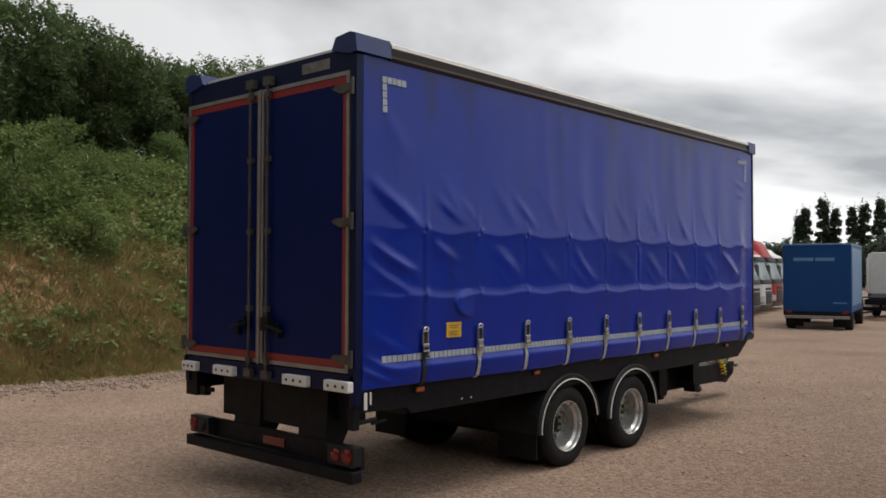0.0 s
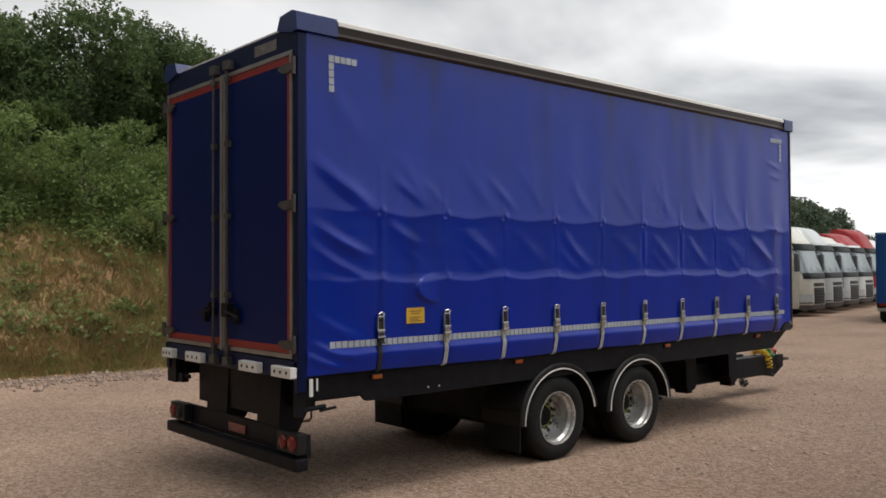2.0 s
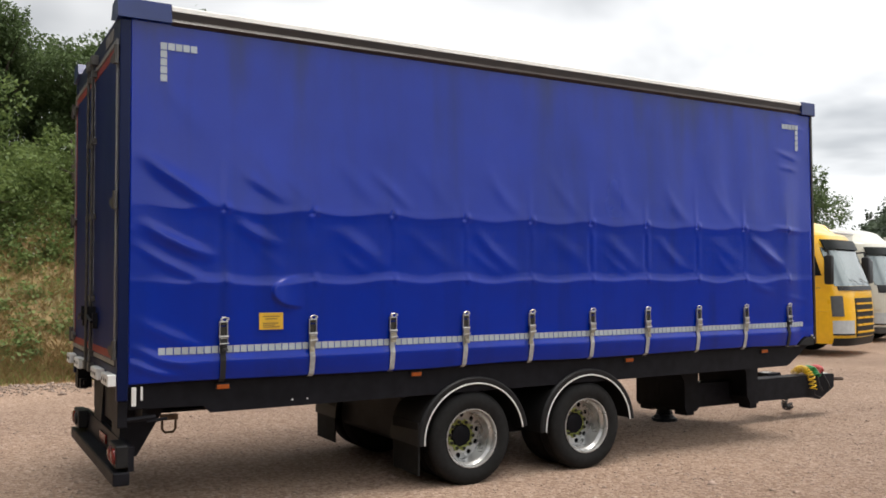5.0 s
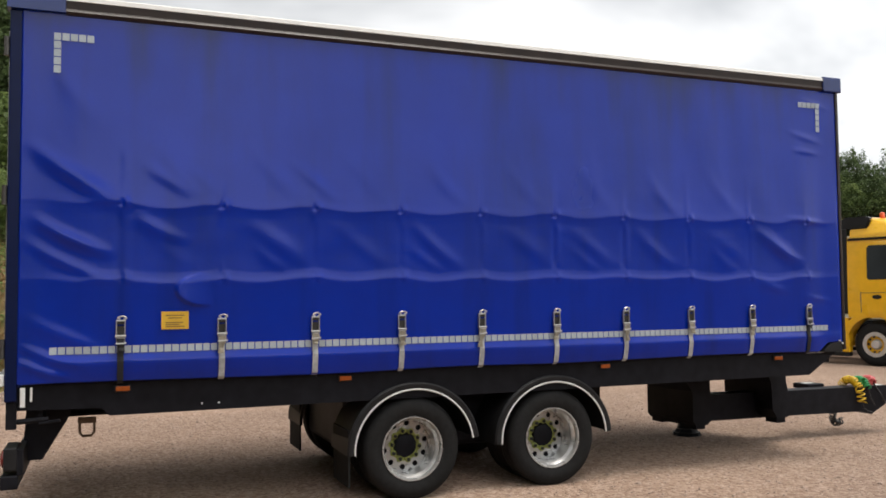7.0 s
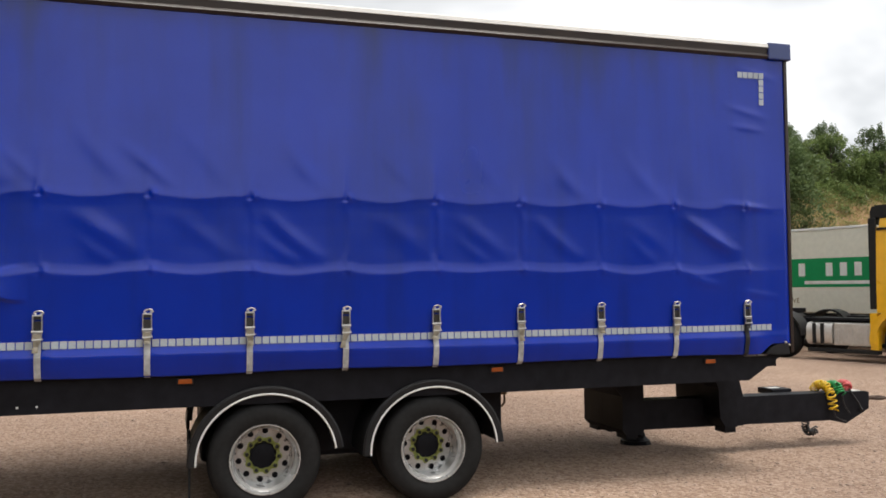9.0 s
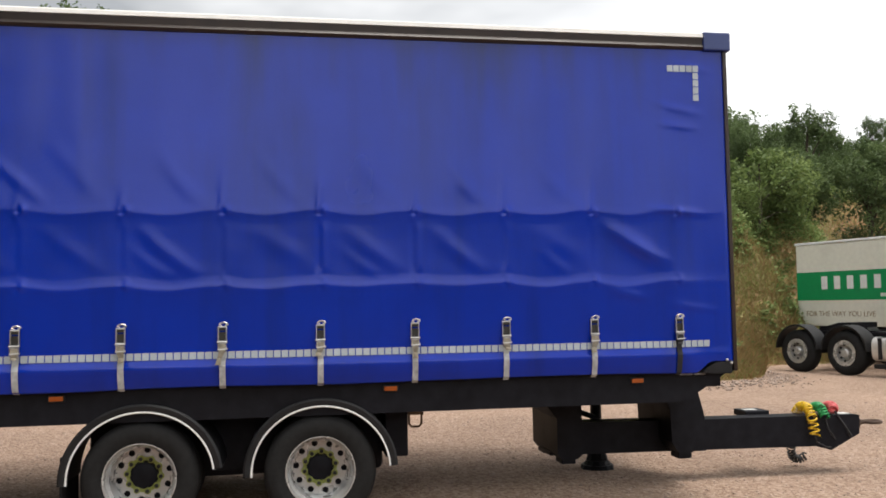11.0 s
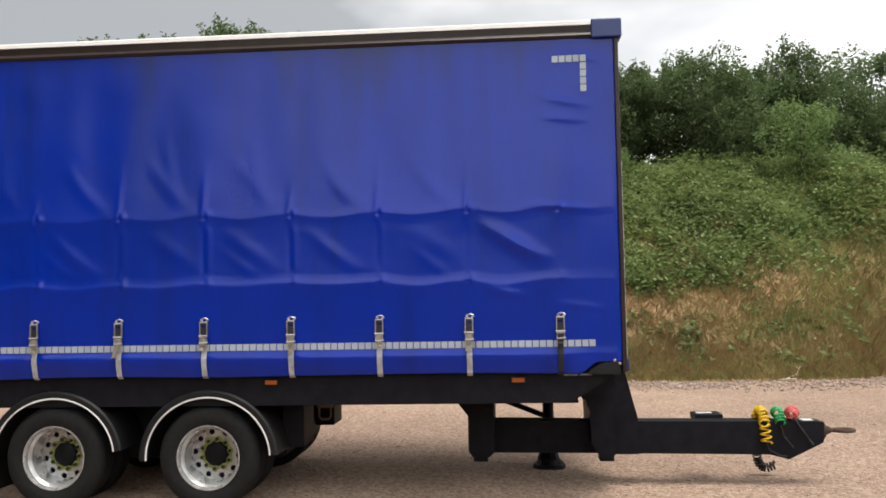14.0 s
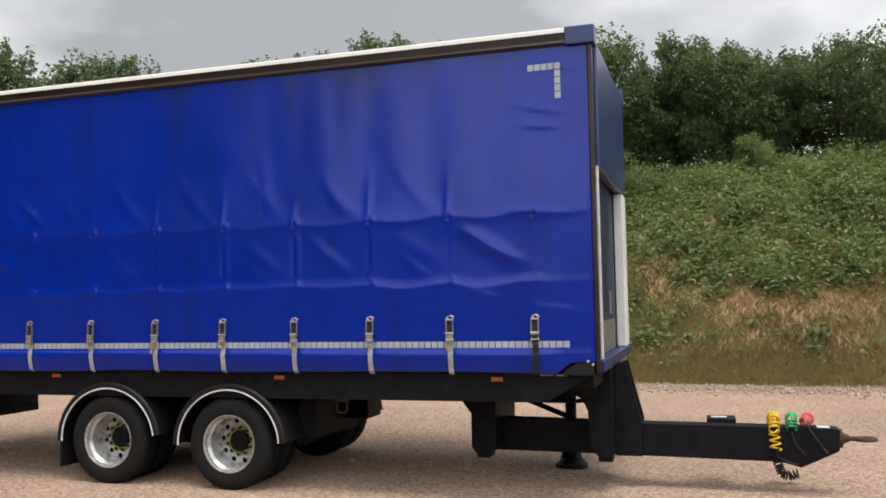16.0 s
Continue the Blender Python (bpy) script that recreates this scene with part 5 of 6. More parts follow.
# curtain straps with their buckles
def strap(y, dark):
    x = 1.25 + float(curtain_x(y, 1.5)) + 0.006
    web = M_DARKSTRAP if dark else M_STRAP
    bm = bmesh.new()
    w = 0.0225
    pts = [(1.25 + max(float(curtain_x(y + e, z)) for e in (-0.03, 0.0, 0.03)) + 0.006, z) for z in (1.475, 1.44, 1.36, 1.31, 1.27, 1.24, 1.18, 1.125)] + [(1.235, 1.10)]
    rows = [[bm.verts.new(p) for p in ((xa, y - w, za), (xa, y + w, za), (xa + 0.004, y + w, za), (xa + 0.004, y - w, za))] for xa, za in pts]
    for q0, q1 in zip(rows, rows[1:]):
        for k in range(4):
            bm.faces.new((q0[k], q0[(k + 1) % 4], q1[(k + 1) % 4], q1[k]))
    bm.faces.new(rows[0])
    bm.faces.new(rows[-1][::-1])
    bmesh.ops.recalc_face_normals(bm, faces=bm.faces[:])
    st = part("strap", bm, web, near_curtain, "black webbing strap" if dark else "grey webbing strap")
    bm = bmesh.new()
    for sy in (-1, 1):
        box(bm, x + 0.004, x + 0.024, y + sy * 0.030 - 0.0035, y + sy * 0.030 + 0.0035, 1.455, 1.572)
        box(bm, x + 0.014, x + 0.030, y + sy * 0.029 - 0.003, y + sy * 0.029 + 0.003, 1.40, 1.46)
    ring = [(x + 0.018, y + 0.010 + 0.034 * math.cos(a) ** 3, 1.592 + 0.014 * math.sin(a)) for a in np.linspace(0, math.pi, 9)]
    tube(bm, [(x + 0.018, y + 0.020, 1.580)] + ring + [(x + 0.018, y - 0.006, 1.580)], 0.0065, 6)
    tube(bm, [(x + 0.018, y - 0.034, 1.572), (x + 0.018, y + 0.034, 1.572)], 0.0065, 6)
    tube(bm, [(x + 0.024, y - 0.038, 1.458), (x + 0.024, y + 0.038, 1.458)], 0.009, 6)
    box(bm, x + 0.016, x + 0.030, y - 0.030, y + 0.030, 1.420, 1.450)
    tube(bm, [(x + 0.028, y - 0.034, 1.400), (x + 0.028, y + 0.040, 1.404)], 0.007, 6)
    part("buckle", bm, M_CHROME, st, "bright steel over-centre buckle")
    bm = bmesh.new()
    box(bm, x + 0.006, x + 0.012, y - 0.0255, y + 0.0255, 1.462, 1.532)
    box(bm, x + 0.010, x + 0.017, y - 0.0255, y + 0.0255, 1.545, 1.566)
    part("buckle_tongue", bm, M_NUT, st)
    bm = bmesh.new()
    j = int(y * 100) % 7
    t = (-0.030, 0.0, -0.012, 0.006, -0.022, 0.010, -0.004)[j]
    low = 1.285 + 0.012 * j
    zs = (1.44, 1.39, (1.39 + low) / 2, low)
    mid = (0.0, 0.001, t * 0.7, t)
    half = (0.026, 0.025, 0.015 + 0.001 * j, 0.022)
    front = [(x + 0.030 + 0.004 * (i % 2), y + m, z, h) for i, (m, z, h) in enumerate(zip(mid, zs, half))]
    rows = []
    for xa, ya, za, ha in front:
        lean = 0.010 if za == low else 0.0
        rows.append([bm.verts.new(p) for p in ((xa, ya - ha, za), (xa + lean, ya + ha, za), (xa - 0.004 + lean, ya + ha, za), (xa - 0.004, ya - ha, za))])
    for q0, q1 in zip(rows, rows[1:]):
        for k in range(4):
            bm.faces.new((q0[k], q0[(k + 1) % 4], q1[(k + 1) % 4], q1[k]))
    bm.faces.new(rows[0])
    bm.faces.new(rows[-1][::-1])
    bmesh.ops.recalc_face_normals(bm, faces=bm.faces[:])
    part("strap_end", bm, web if dark else M_STRAPEND, st, "" if dark else "dirty twisted strap end")


for k, y in enumerate(STRAPS):
    strap(y, k in (0, 9))

# sticker
bm = boxes((1.25 + float(curtain_x(1.14, 1.57)) + 0.003, 1.25 + float(curtain_x(1.14, 1.57)) + 0.006, 1.04, 1.24, 1.50, 1.635))
tag = part("sticker", bm, M_YELLOWTAG, near_curtain, "yellow rectangular sticker with dark print")
sx = 1.25 + float(curtain_x(1.14, 1.57)) + 0.0062
for z, a, b in ((1.605, 1.07, 1.21), (1.585, 1.09, 1.19), (1.55, 1.07, 1.2), (1.535, 1.07, 1.17), (1.52, 1.07, 1.21)):
    part("print_bar", boxes((sx, sx + 0.0008, a, b, z - 0.004, z + 0.004)), M_TEXT, tag)

# white reflective squares: the long line and the two corner marks
sq = bmesh.new()
box(sq, 0.0, 0.003, -0.0245, 0.0245, -0.027, 0.027)
sq_me = bpy.data.meshes.new("reflective_square")
sq.to_mesh(sq_me)
sq.free()
sq_me.materials.append(M_REFLECT)


def square_at(y, z):
    o = new("reflective_square", sq_me)
    o.parent = near_curtain
    e = 0.02
    n = Vector((1, -float(curtain_x(y + e, z) - curtain_x(y - e, z)) / (2 * e), -float(curtain_x(y, z + e) - curtain_x(y, z - e)) / (2 * e))).normalized()
    o.matrix_basis = Matrix.Translation((1.25 + float(curtain_x(y, z)) + 0.004, y, z)) @ Vector((1, 0, 0)).rotation_difference(n).to_matrix().to_4x4()


y = 0.288
while y < 7.69:
    square_at(y, 1.358)
    y += 0.0572
for k in range(5):
    square_at(0.290 + 0.0572 * k, 3.70)
    square_at(7.42 + 0.0572 * k, 3.70)
for k in range(1, 5):
    square_at(0.290, 3.70 - 0.062 * k)
    square_at(7.42 + 0.0572 * 4, 3.70 - 0.062 * k)


# ---- air hoses on the drawbar ----
def coil(name, pts, r, turns, wire, mat, label):
    """A coiled hose along a curve."""
    t = thing(name, pose(TX, TY, 0), label, "hose", "coiled hoses on the drawbar")
    P = [Vector(p) for p in pts]
    bm = bmesh.new()
    out, n = [], turns * 10
    for k in range(n + 1):
        u = k / n * (len(P) - 1)
        i = min(int(u), len(P) - 2)
        f = u - i
        p = P[i].lerp(P[i + 1], f)
        d = (P[i + 1] - P[i]).normalized()
        s = d.orthogonal().normalized()
        w = d.cross(s)
        a = 2 * math.pi * turns * k / n
        out.append(p + r * (math.cos(a) * s + math.sin(a) * w))
    tube(bm, out, wire, 6)
    part("coil", bm, mat, t, "", 60)
    return t


h = coil("yellow_air_hose", [(0.17, 9.32, 0.36), (0.15, 9.31, 0.52), (0.08, 9.32, 0.61), (0.0, 9.32, 0.635), (-0.08, 9.32, 0.62), (-0.14, 9.32, 0.56)], 0.045, 15, 0.0085, M_HOSE_Y, "yellow coiled air hose draped over the black drawbar")
bm = bmesh.new()
tube(bm, [(0.17, 9.32, 0.37), (0.165, 9.34, 0.30), (0.16, 9.44, 0.25), (0.15, 9.50, 0.24)], 0.008, 6)
part("hose_end", bm, M_HOSE_K, h)
h = coil("green_air_hose", [(0.13, 9.46, 0.53), (0.08, 9.46, 0.61), (0.0, 9.47, 0.63), (-0.08, 9.47, 0.61)], 0.043, 10, 0.0085, M_HOSE_G, "green coiled air hose draped over the black drawbar")
bm = bmesh.new()
tube(bm, [(0.14, 9.46, 0.52), (0.15, 9.48, 0.42), (0.14, 9.56, 0.32)], 0.008, 6)
part("hose_end", bm, M_HOSE_K, h)
h = coil("red_air_hose", [(0.10, 9.57, 0.60), (0.06, 9.60, 0.625), (-0.02, 9.61, 0.63), (-0.09, 9.60, 0.60)], 0.045, 11, 0.0085, M_HOSE_R, "faded red coiled air hose draped over the black drawbar")
bm = bmesh.new()
tube(bm, [(0.11, 9.58, 0.59), (0.14, 9.66, 0.46), (0.13, 9.73, 0.36)], 0.008, 6)
tube(bm, [(0.13, 9.71, 0.38), (0.13, 9.74, 0.34)], 0.014, 8)
part("hose_end", bm, M_HOSE_K, h)
coil("black_electric_lead", [(-0.12, 9.33, 0.31), (-0.30, 9.35, 0.22), (-0.36, 9.37, 0.13), (-0.37, 9.40, 0.055), (-0.37, 9.46, 0.035), (-0.36, 9.54, 0.07)], 0.038, 14, 0.009, M_HOSE_K, "black coiled electric lead hanging from the drawbar")


# ---- parked lorries ----
M_GLASS = material("dark_cab_glass", (0.014, 0.018, 0.019), 0.08, vary=0.2, scale=2.5, spec=0.35)
# the pale, part-metal colour stands in for sky reflected in the windscreens
M_SCREEN = material("pale_windscreen_reflection", (0.22, 0.25, 0.25), 0.14, metal=0.65, vary=0.15, scale=1.5)
M_VISOR = material("smoked_visor", (0.018, 0.02, 0.02), 0.35, vary=0.1, spec=0.03)
M_CREAM = material("cream_cab_paint", (0.57, 0.55, 0.47), 0.3, vary=0.05, coat=0.3, stain=(0.45, 0.42, 0.35, 0.3))
M_PALE = material("pale_grey_cab_paint", (0.45, 0.475, 0.465), 0.3, vary=0.05, coat=0.3, stain=(0.35, 0.34, 0.3, 0.3))
M_CABWHITE = material("white_cab_paint", (0.62, 0.63, 0.62), 0.3, vary=0.05, coat=0.3, stain=(0.5, 0.48, 0.42, 0.3))
M_CABRED = material("red_cab_paint", (0.30, 0.015, 0.018), 0.45, vary=0.08, spec=0.3)
M_YELLOW = material("yellow_cab_paint", (0.80, 0.44, 0.012), 0.3, vary=0.05, coat=0.3)
M_GREYTRIM = material("grey_cab_plastic", (0.07, 0.075, 0.078), 0.5, vary=0.15)
M_TANK = material("brushed_tank_aluminium", (0.62, 0.60, 0.57), 0.38, metal=0.5, vary=0.08, scale=14, stain=(0.4, 0.37, 0.33, 0.3), stain_scale=4)
M_LAMP = material("clear_lamp_glass", (0.45, 0.47, 0.48), 0.12, vary=0.1)
M_BEACON = material("orange_beacon", (0.8, 0.12, 0.03), 0.25)
M_GREEN = material("green_band_paint", (0.0, 0.26, 0.085), 0.4, vary=0.05)
M_BOXCREAM = material("cream_box_paint", (0.74, 0.72, 0.62), 0.45, vary=0.05, stain=(0.45, 0.42, 0.34, 0.4), stain_scale=0.6)
M_VANBLUE = material("mid_blue_van_paint", (0.002, 0.047, 0.175), 0.45, spec=0.25, vary=0.06, stain=(0.006, 0.04, 0.12, 0.4))
M_VANLIGHT = material("light_blue_van_paint", (0.10, 0.22, 0.38), 0.4, vary=0.06)


def road_wheel(parent, x, y, out, r=0.5, hub=M_SILVER, ring=M_SILVER):
    """A lorry wheel with its axis along y; out is the side it faces."""
    w = 0.3
    bm = bmesh.new()
    lathe(bm, [(0, 0.2), (0.0, 0.29), (-0.02 * out, 0.292), (-0.015 * out, 0.26), (-0.09 * out, 0.245), (-0.1 * out, 0.13), (-0.03 * out, 0.11), (0.0, 0.085), (0.0, 0.0)], (x, y, r), 28, "y", False)
    wh = part("wheel", bm, hub, parent, "", 35)
    bm = bmesh.new()
    lathe(bm, [(-w * out, 0.28), (-w * out, 0.40), (-(w - 0.03) * out, r - 0.03), (-(w - 0.06) * out, r), (-0.07 * out, r), (-0.03 * out, r - 0.03), (0.012 * out, 0.40), (0.0, 0.30), (-0.02 * out, 0.28)], (x, y, r), 36, "y", False)
    part("tyre", bm, M_RUBBER, wh, "black tyre", 40)
    # hand holes are dark discs, their inner shade put into the colour
    bm = bmesh.new()
    lathe(bm, [(-0.098 * out, 0.030), (-0.090 * out, 0.030)], (0, 0, 0), 10, "y")
    first = part("hand_hole", bm, M_NUT, wh)
    for k in range(10):
        a = 2 * math.pi * k / 10
        o = first if k == 0 else first.copy()
        if k:
            scene.collection.objects.link(o)
        o.matrix_basis = Matrix.Translation((x + 0.19 * math.cos(a), y, r + 0.19 * math.sin(a)))
    if ring is not hub:
        bm = bmesh.new()
        lathe(bm, [(-0.07 * out, 0.0), (-0.07 * out, 0.06), (-0.078 * out, 0.07), (-0.078 * out, 0.245), (-0.09 * out, 0.25)], (x, y, r), 28, "y", False)
        part("rim_face", bm, ring, wh)
        # these dark discs imitate the shaded hand holes of the coloured face
        for k in range(10):
            a = 2 * math.pi * k / 10
            bm = bmesh.new()
            lathe(bm, [(-0.078 * out, 0.028), (-0.074 * out, 0.028)], (x + 0.185 * math.cos(a), y, r + 0.185 * math.sin(a)), 10, "y")
            part("wheel_nut", bm, M_NUT, wh)
    return wh


def cab_front(z, roof):
    """How far forward the cab's front stands at a height, and its half width there."""
    x = float(np.interp(z, (0.28, 0.5, 1.0, 1.62, 1.72, 2.72, 2.95, 3.05, max(roof - 0.35, 3.06), max(roof - 0.1, 3.08), max(roof, 3.1)), (-0.03, 0.04, 0.04, 0.0, -0.04, -0.40, -0.52, -0.6, -0.86, -1.1, -1.5)))
    w = float(np.interp(z, (0.28, 0.5, 1.7, 2.9, 3.05, max(roof, 3.1)), (1.19, 1.22, 1.22, 1.17, 1.15, 1.02)))
    return x, w


def cab_skin(bm, z0, z1, n, y0, y1, roof, out=0.0, thick=0.0, m=18):
    """A patch of the cab's rounded front between two heights and two shares of its width, as a thin shell."""
    grid = []
    for i in range(n + 1):
        z = z0 + (z1 - z0) * i / n
        x, w = cab_front(z, roof)
        row = []
        for j in range(m + 1):
            v = y0 + (y1 - y0) * j / m
            row.append((x + out - 0.06 * v * v - 0.34 * abs(v) ** 7, (w + out * abs(v) ** 3) * v, z))
        grid.append(row)
    front = [[bm.verts.new(p) for p in row] for row in grid]
    back = [[bm.verts.new((p[0] - thick, p[1] * (1 - 0.004), p[2])) for p in row] for row in grid] if thick else None
    for i in range(n):
        for j in range(m):
            bm.faces.new((front[i][j], front[i][j + 1], front[i + 1][j + 1], front[i + 1][j]))
            if back:
                bm.faces.new((back[i][j + 1], back[i][j], back[i + 1][j], back[i + 1][j + 1]))
    if back:
        rim = [(0, j) for j in range(m)] + [(i, m) for i in range(n)] + [(n, j) for j in range(m, 0, -1)] + [(i, 0) for i in range(n, 0, -1)]
        for k in range(len(rim)):
            (i, j), (p, q) = rim[k], rim[(k + 1) % len(rim)]
            bm.faces.new((front[p][q], front[i][j], back[i][j], back[p][q]))
    bmesh.ops.recalc_face_normals(bm, faces=bm.faces[:])
    return grid


def cab_shell(z0, z1, n, back, roof):
    """The cab's closed body: rounded front, flat sides and back."""
    bm = bmesh.new()
    rows = []
    for i in range(n + 1):
        z = z0 + (z1 - z0) * i / n
        x, w = cab_front(z, roof)
        ring = [(-back, -w, z)]
        for j in range(25):
            v = -1 + 2 * j / 24
            ring.append((x - 0.06 * v * v - 0.34 * abs(v) ** 7, w * v, z))
        rows.append([bm.verts.new(p) for p in ring + [(-back, w, z)]])
    for r0, r1 in zip(rows, rows[1:]):
        for k in range(len(r0)):
            j = (k + 1) % len(r0)
            bm.faces.new((r0[k], r0[j], r1[j], r1[k]))
    bm.faces.new(rows[0][::-1])
    bm.faces.new(rows[-1])
    bmesh.ops.recalc_face_normals(bm, faces=bm.faces[:])
    return bm


def lorry(m, paint, label, roof=3.75, deflector=None, grille=M_PLASTIC, trim=M_GREYTRIM, axles=(-1.4, -5.1), colour_rim=None, bright_slats=False, beacons=False, side_black=False, back=2.25, tanks=True):
    """A tractor unit; x runs forward from the middle of its front bumper."""
    t = thing("lorry_tractor", m, label, "lorry", "lorries parked in the yard")
    q = axles[0] + 1.4
    part("cab", cab_shell(1.12, 3.0, 12, back, roof), paint, t, "", 40)
    if roof > 3.1:
        part("roof_deflector", cab_shell(3.003, roof, 8, back - 0.06, roof), deflector or paint, t, "", 40)
    else:
        part("roof_deflector", boxes((0.1 - back, -0.75, -1.05, 1.05, 3.0, 3.06), bevel=0.025), deflector or paint, t)
    bm = bmesh.new()
    cab_skin(bm, 1.74, 2.70, 8, -0.93, 0.93, roof, 0.012, 0.02)
    part("windscreen", bm, M_SCREEN, t, "windscreen coloured pale like reflected grey sky", 50)
    bm = bmesh.new()
    cab_skin(bm, 2.66, 2.90, 3, -0.9, 0.9, roof, 0.075, 0.03)
    part("sun_visor", bm, M_VISOR, t, "smoked sun visor", 50)
    bm = bmesh.new()
    cab_skin(bm, 1.63 if beacons else 1.5, 1.735, 3, -0.9, 0.9, roof, 0.02, 0.03)
    part("cowl", bm, M_PLASTIC, t, "black strip under the windscreen", 50)
    for s in (0.38, -0.22):
        bm = bmesh.new()
        tube(bm, [(0.02, s * 1.2, 1.76), (-0.09, s * 1.2 - 0.35, 1.92)], 0.008, 5)
        part("wiper", bm, M_PLASTIC, t)
    bp = part("bumper", cab_shell(0.33, 1.117, 6, 0.86, roof), paint, t, "", 40)
    bm = bmesh.new()
    cab_skin(bm, 0.28, 0.47, 2, -0.97, 0.97, roof, 0.018, 0.05)
    part("bumper_lip", bm, trim if trim is M_GREYTRIM else M_PLASTIC, bp, "dark lower bumper", 50)
    top, half = (1.44, 0.52) if beacons else (1.14, 0.46)
    bm = bmesh.new()
    cab_skin(bm, 0.50, top, 6, -half, half, roof, 0.014, 0.04, 10)
    g = part("grille", bm, grille, t, "dark grille", 50)
    for k in range(5):
        z = 0.58 + 0.175 * k * (top - 0.5) / 0.94
        bm = bmesh.new()
        cab_skin(bm, z, z + (0.05 if beacons else 0.025), 1, 0.03 - half, half - 0.03, roof, 0.04, 0.024, 10)
        part("slat", bm, paint if bright_slats else M_GREYTRIM, g)
    if not beacons:
        bm = bmesh.new()
        cab_skin(bm, 1.2, 1.33, 2, -half, half, roof, 0.014, 0.03, 10)
        part("badge_strip", bm, M_PLASTIC, t, "dark strip above the grille", 50)
    for s in (1, -1):
        bm = bmesh.new()
        cab_skin(bm, 0.58, 0.90, 3, min(s * 0.60, s * 0.985), max(s * 0.60, s * 0.985), roof, 0.012, 0.03, 8)
        hl = part("headlight", bm, M_LAMP, t, "clear headlight", 50)
        bm = bmesh.new()
        cab_skin(bm, 0.54, 0.58, 1, min(s * 0.58, s * 0.985), max(s * 0.58, s * 0.985), roof, 0.016, 0.03, 8)
        part("lamp_surround", bm, M_PLASTIC, hl)
        bm = bmesh.new()
        cab_skin(bm, 1.0, 1.5, 3, min(s * 0.86, s * 0.99), max(s * 0.86, s * 0.99), roof, 0.012, 0.03, 6)
        part("corner_vane", bm, M_GREYTRIM if deflector or bright_slats else paint, t, "", 50)
        bm = bmesh.new()
        yy = (min(s * 1.216, s * 1.2235), max(s * 1.216, s * 1.2235))
        xb = axles[0] - 0.28 if beacons else -1.6
        for x0, x1, z0, z1 in ((xb, xb + 0.018, 1.14, 1.72), (xb, -0.62, 1.69, 1.703)):
            box(bm, x0, x1, yy[0], yy[1], z0, z1)
        part("door_seam", bm, M_GREYTRIM, t)
        bm = bmesh.new()
        xw = axles[0] - 0.12 if beacons else -1.4
        w0, w1 = cab_front(1.8, roof)[1], cab_front(2.6, roof)[1]
        up = 0.2 if beacons else 0.0
        outline = [(-0.58, 1.80 + up), (xw + 0.04, 1.80 + up), (xw, 1.85 + up), (xw, 2.54 + up), (xw + 0.06, 2.60 + up), (-0.84, 2.60 + up)]
        rows = [[bm.verts.new((x, s * (w0 + (w1 - w0) * (z - 1.8) / 0.8 + e), z)) for x, z in outline] for e in (-0.004, 0.008)]
        bm.faces.new(rows[0])
        bm.faces.new(rows[1][::-1])
        for k in range(6):
            bm.faces.new((rows[0][(k + 1) % 6], rows[0][k], rows[1][k], rows[1][(k + 1) % 6]))
        bmesh.ops.recalc_face_normals(bm, faces=bm.faces[:])
        part("side_window", bm, M_GLASS, t, "dark side window")
        bm = boxes((-0.44, -0.24, min(s * 1.29, s * 1.5), max(s * 1.29, s * 1.5), 1.78, 2.5), bevel=0.06)
        tube(bm, [(-0.5, s * 1.15, 2.6), (-0.36, s * 1.4, 2.62), (-0.34, s * 1.4, 2.48)], 0.025, 6)
        part("mirror", bm, trim, t, "dark door mirror", 40)
        bm = bmesh.new()
        n = 16
        ring = []
        for k in range(n + 1):
            a = math.pi * (-0.04 + 1.08 * k / n)
            ring.append([bm.verts.new((axles[0] + rr * math.cos(a), yq, 0.52 + rr * math.sin(a))) for yq, rr in ((s * 0.85, 0.62), (s * 1.225, 0.62), (s * 1.234, 0.64), (s * 1.228, 0.77), (s * 0.85, 0.77))])
        for q0, q1 in zip(ring, ring[1:]):
            for k in range(5):
                bm.faces.new((q0[k], q0[(k + 1) % 5], q1[(k + 1) % 5], q1[k]))
        bm.faces.new(ring[0])
        bm.faces.new(ring[-1][::-1])
        bmesh.ops.recalc_face_normals(bm, faces=bm.faces[:])
        part("wheel_arch", bm, paint, t, "", 40)
        part("step_panel", boxes((q - 2.16, q - 1.98, min(s * 1.05, s * 1.21), max(s * 1.05, s * 1.21), 0.30, 1.117), bevel=0.02), paint if beacons else M_GREYTRIM, t)
        bm = bmesh.new()
        lathe(bm, [(s * 1.222, 0.07), (s * 1.236, 0.065), (s * 1.24, 0.04)], (0, 0, 0), 14, "y")
        bmesh.ops.scale(bm, vec=(1.6, 1, 0.75), verts=bm.verts[:])
        bmesh.ops.translate(bm, vec=(q - 1.3, 0, 1.6 if beacons else 1.4), verts=bm.verts[:])
        part("door_handle", bm, M_PLASTIC, t, "", 40)
        part("side_deflector", boxes(((-0.17 if side_black else -0.2) - back, 0.0 - back, min(s * 1.12, s * 1.2), max(s * 1.12, s * 1.2), 1.2, roof - 0.25), bevel=0.02), M_PLASTIC if side_black else paint, t)
        if tanks:
            bm = bmesh.new()
            tank = [(s * (0.92 + 0.27 * math.copysign(abs(math.cos(w)) ** 0.6, math.cos(w))), 0.62 + 0.27 * math.copysign(abs(math.sin(w)) ** 0.6, math.sin(w))) for w in np.linspace(0, 2 * math.pi, 20, endpoint=False)]
            ends = [[bm.verts.new((x, y, z)) for y, z in tank] for x in (q - 3.72, q - 3.08)]
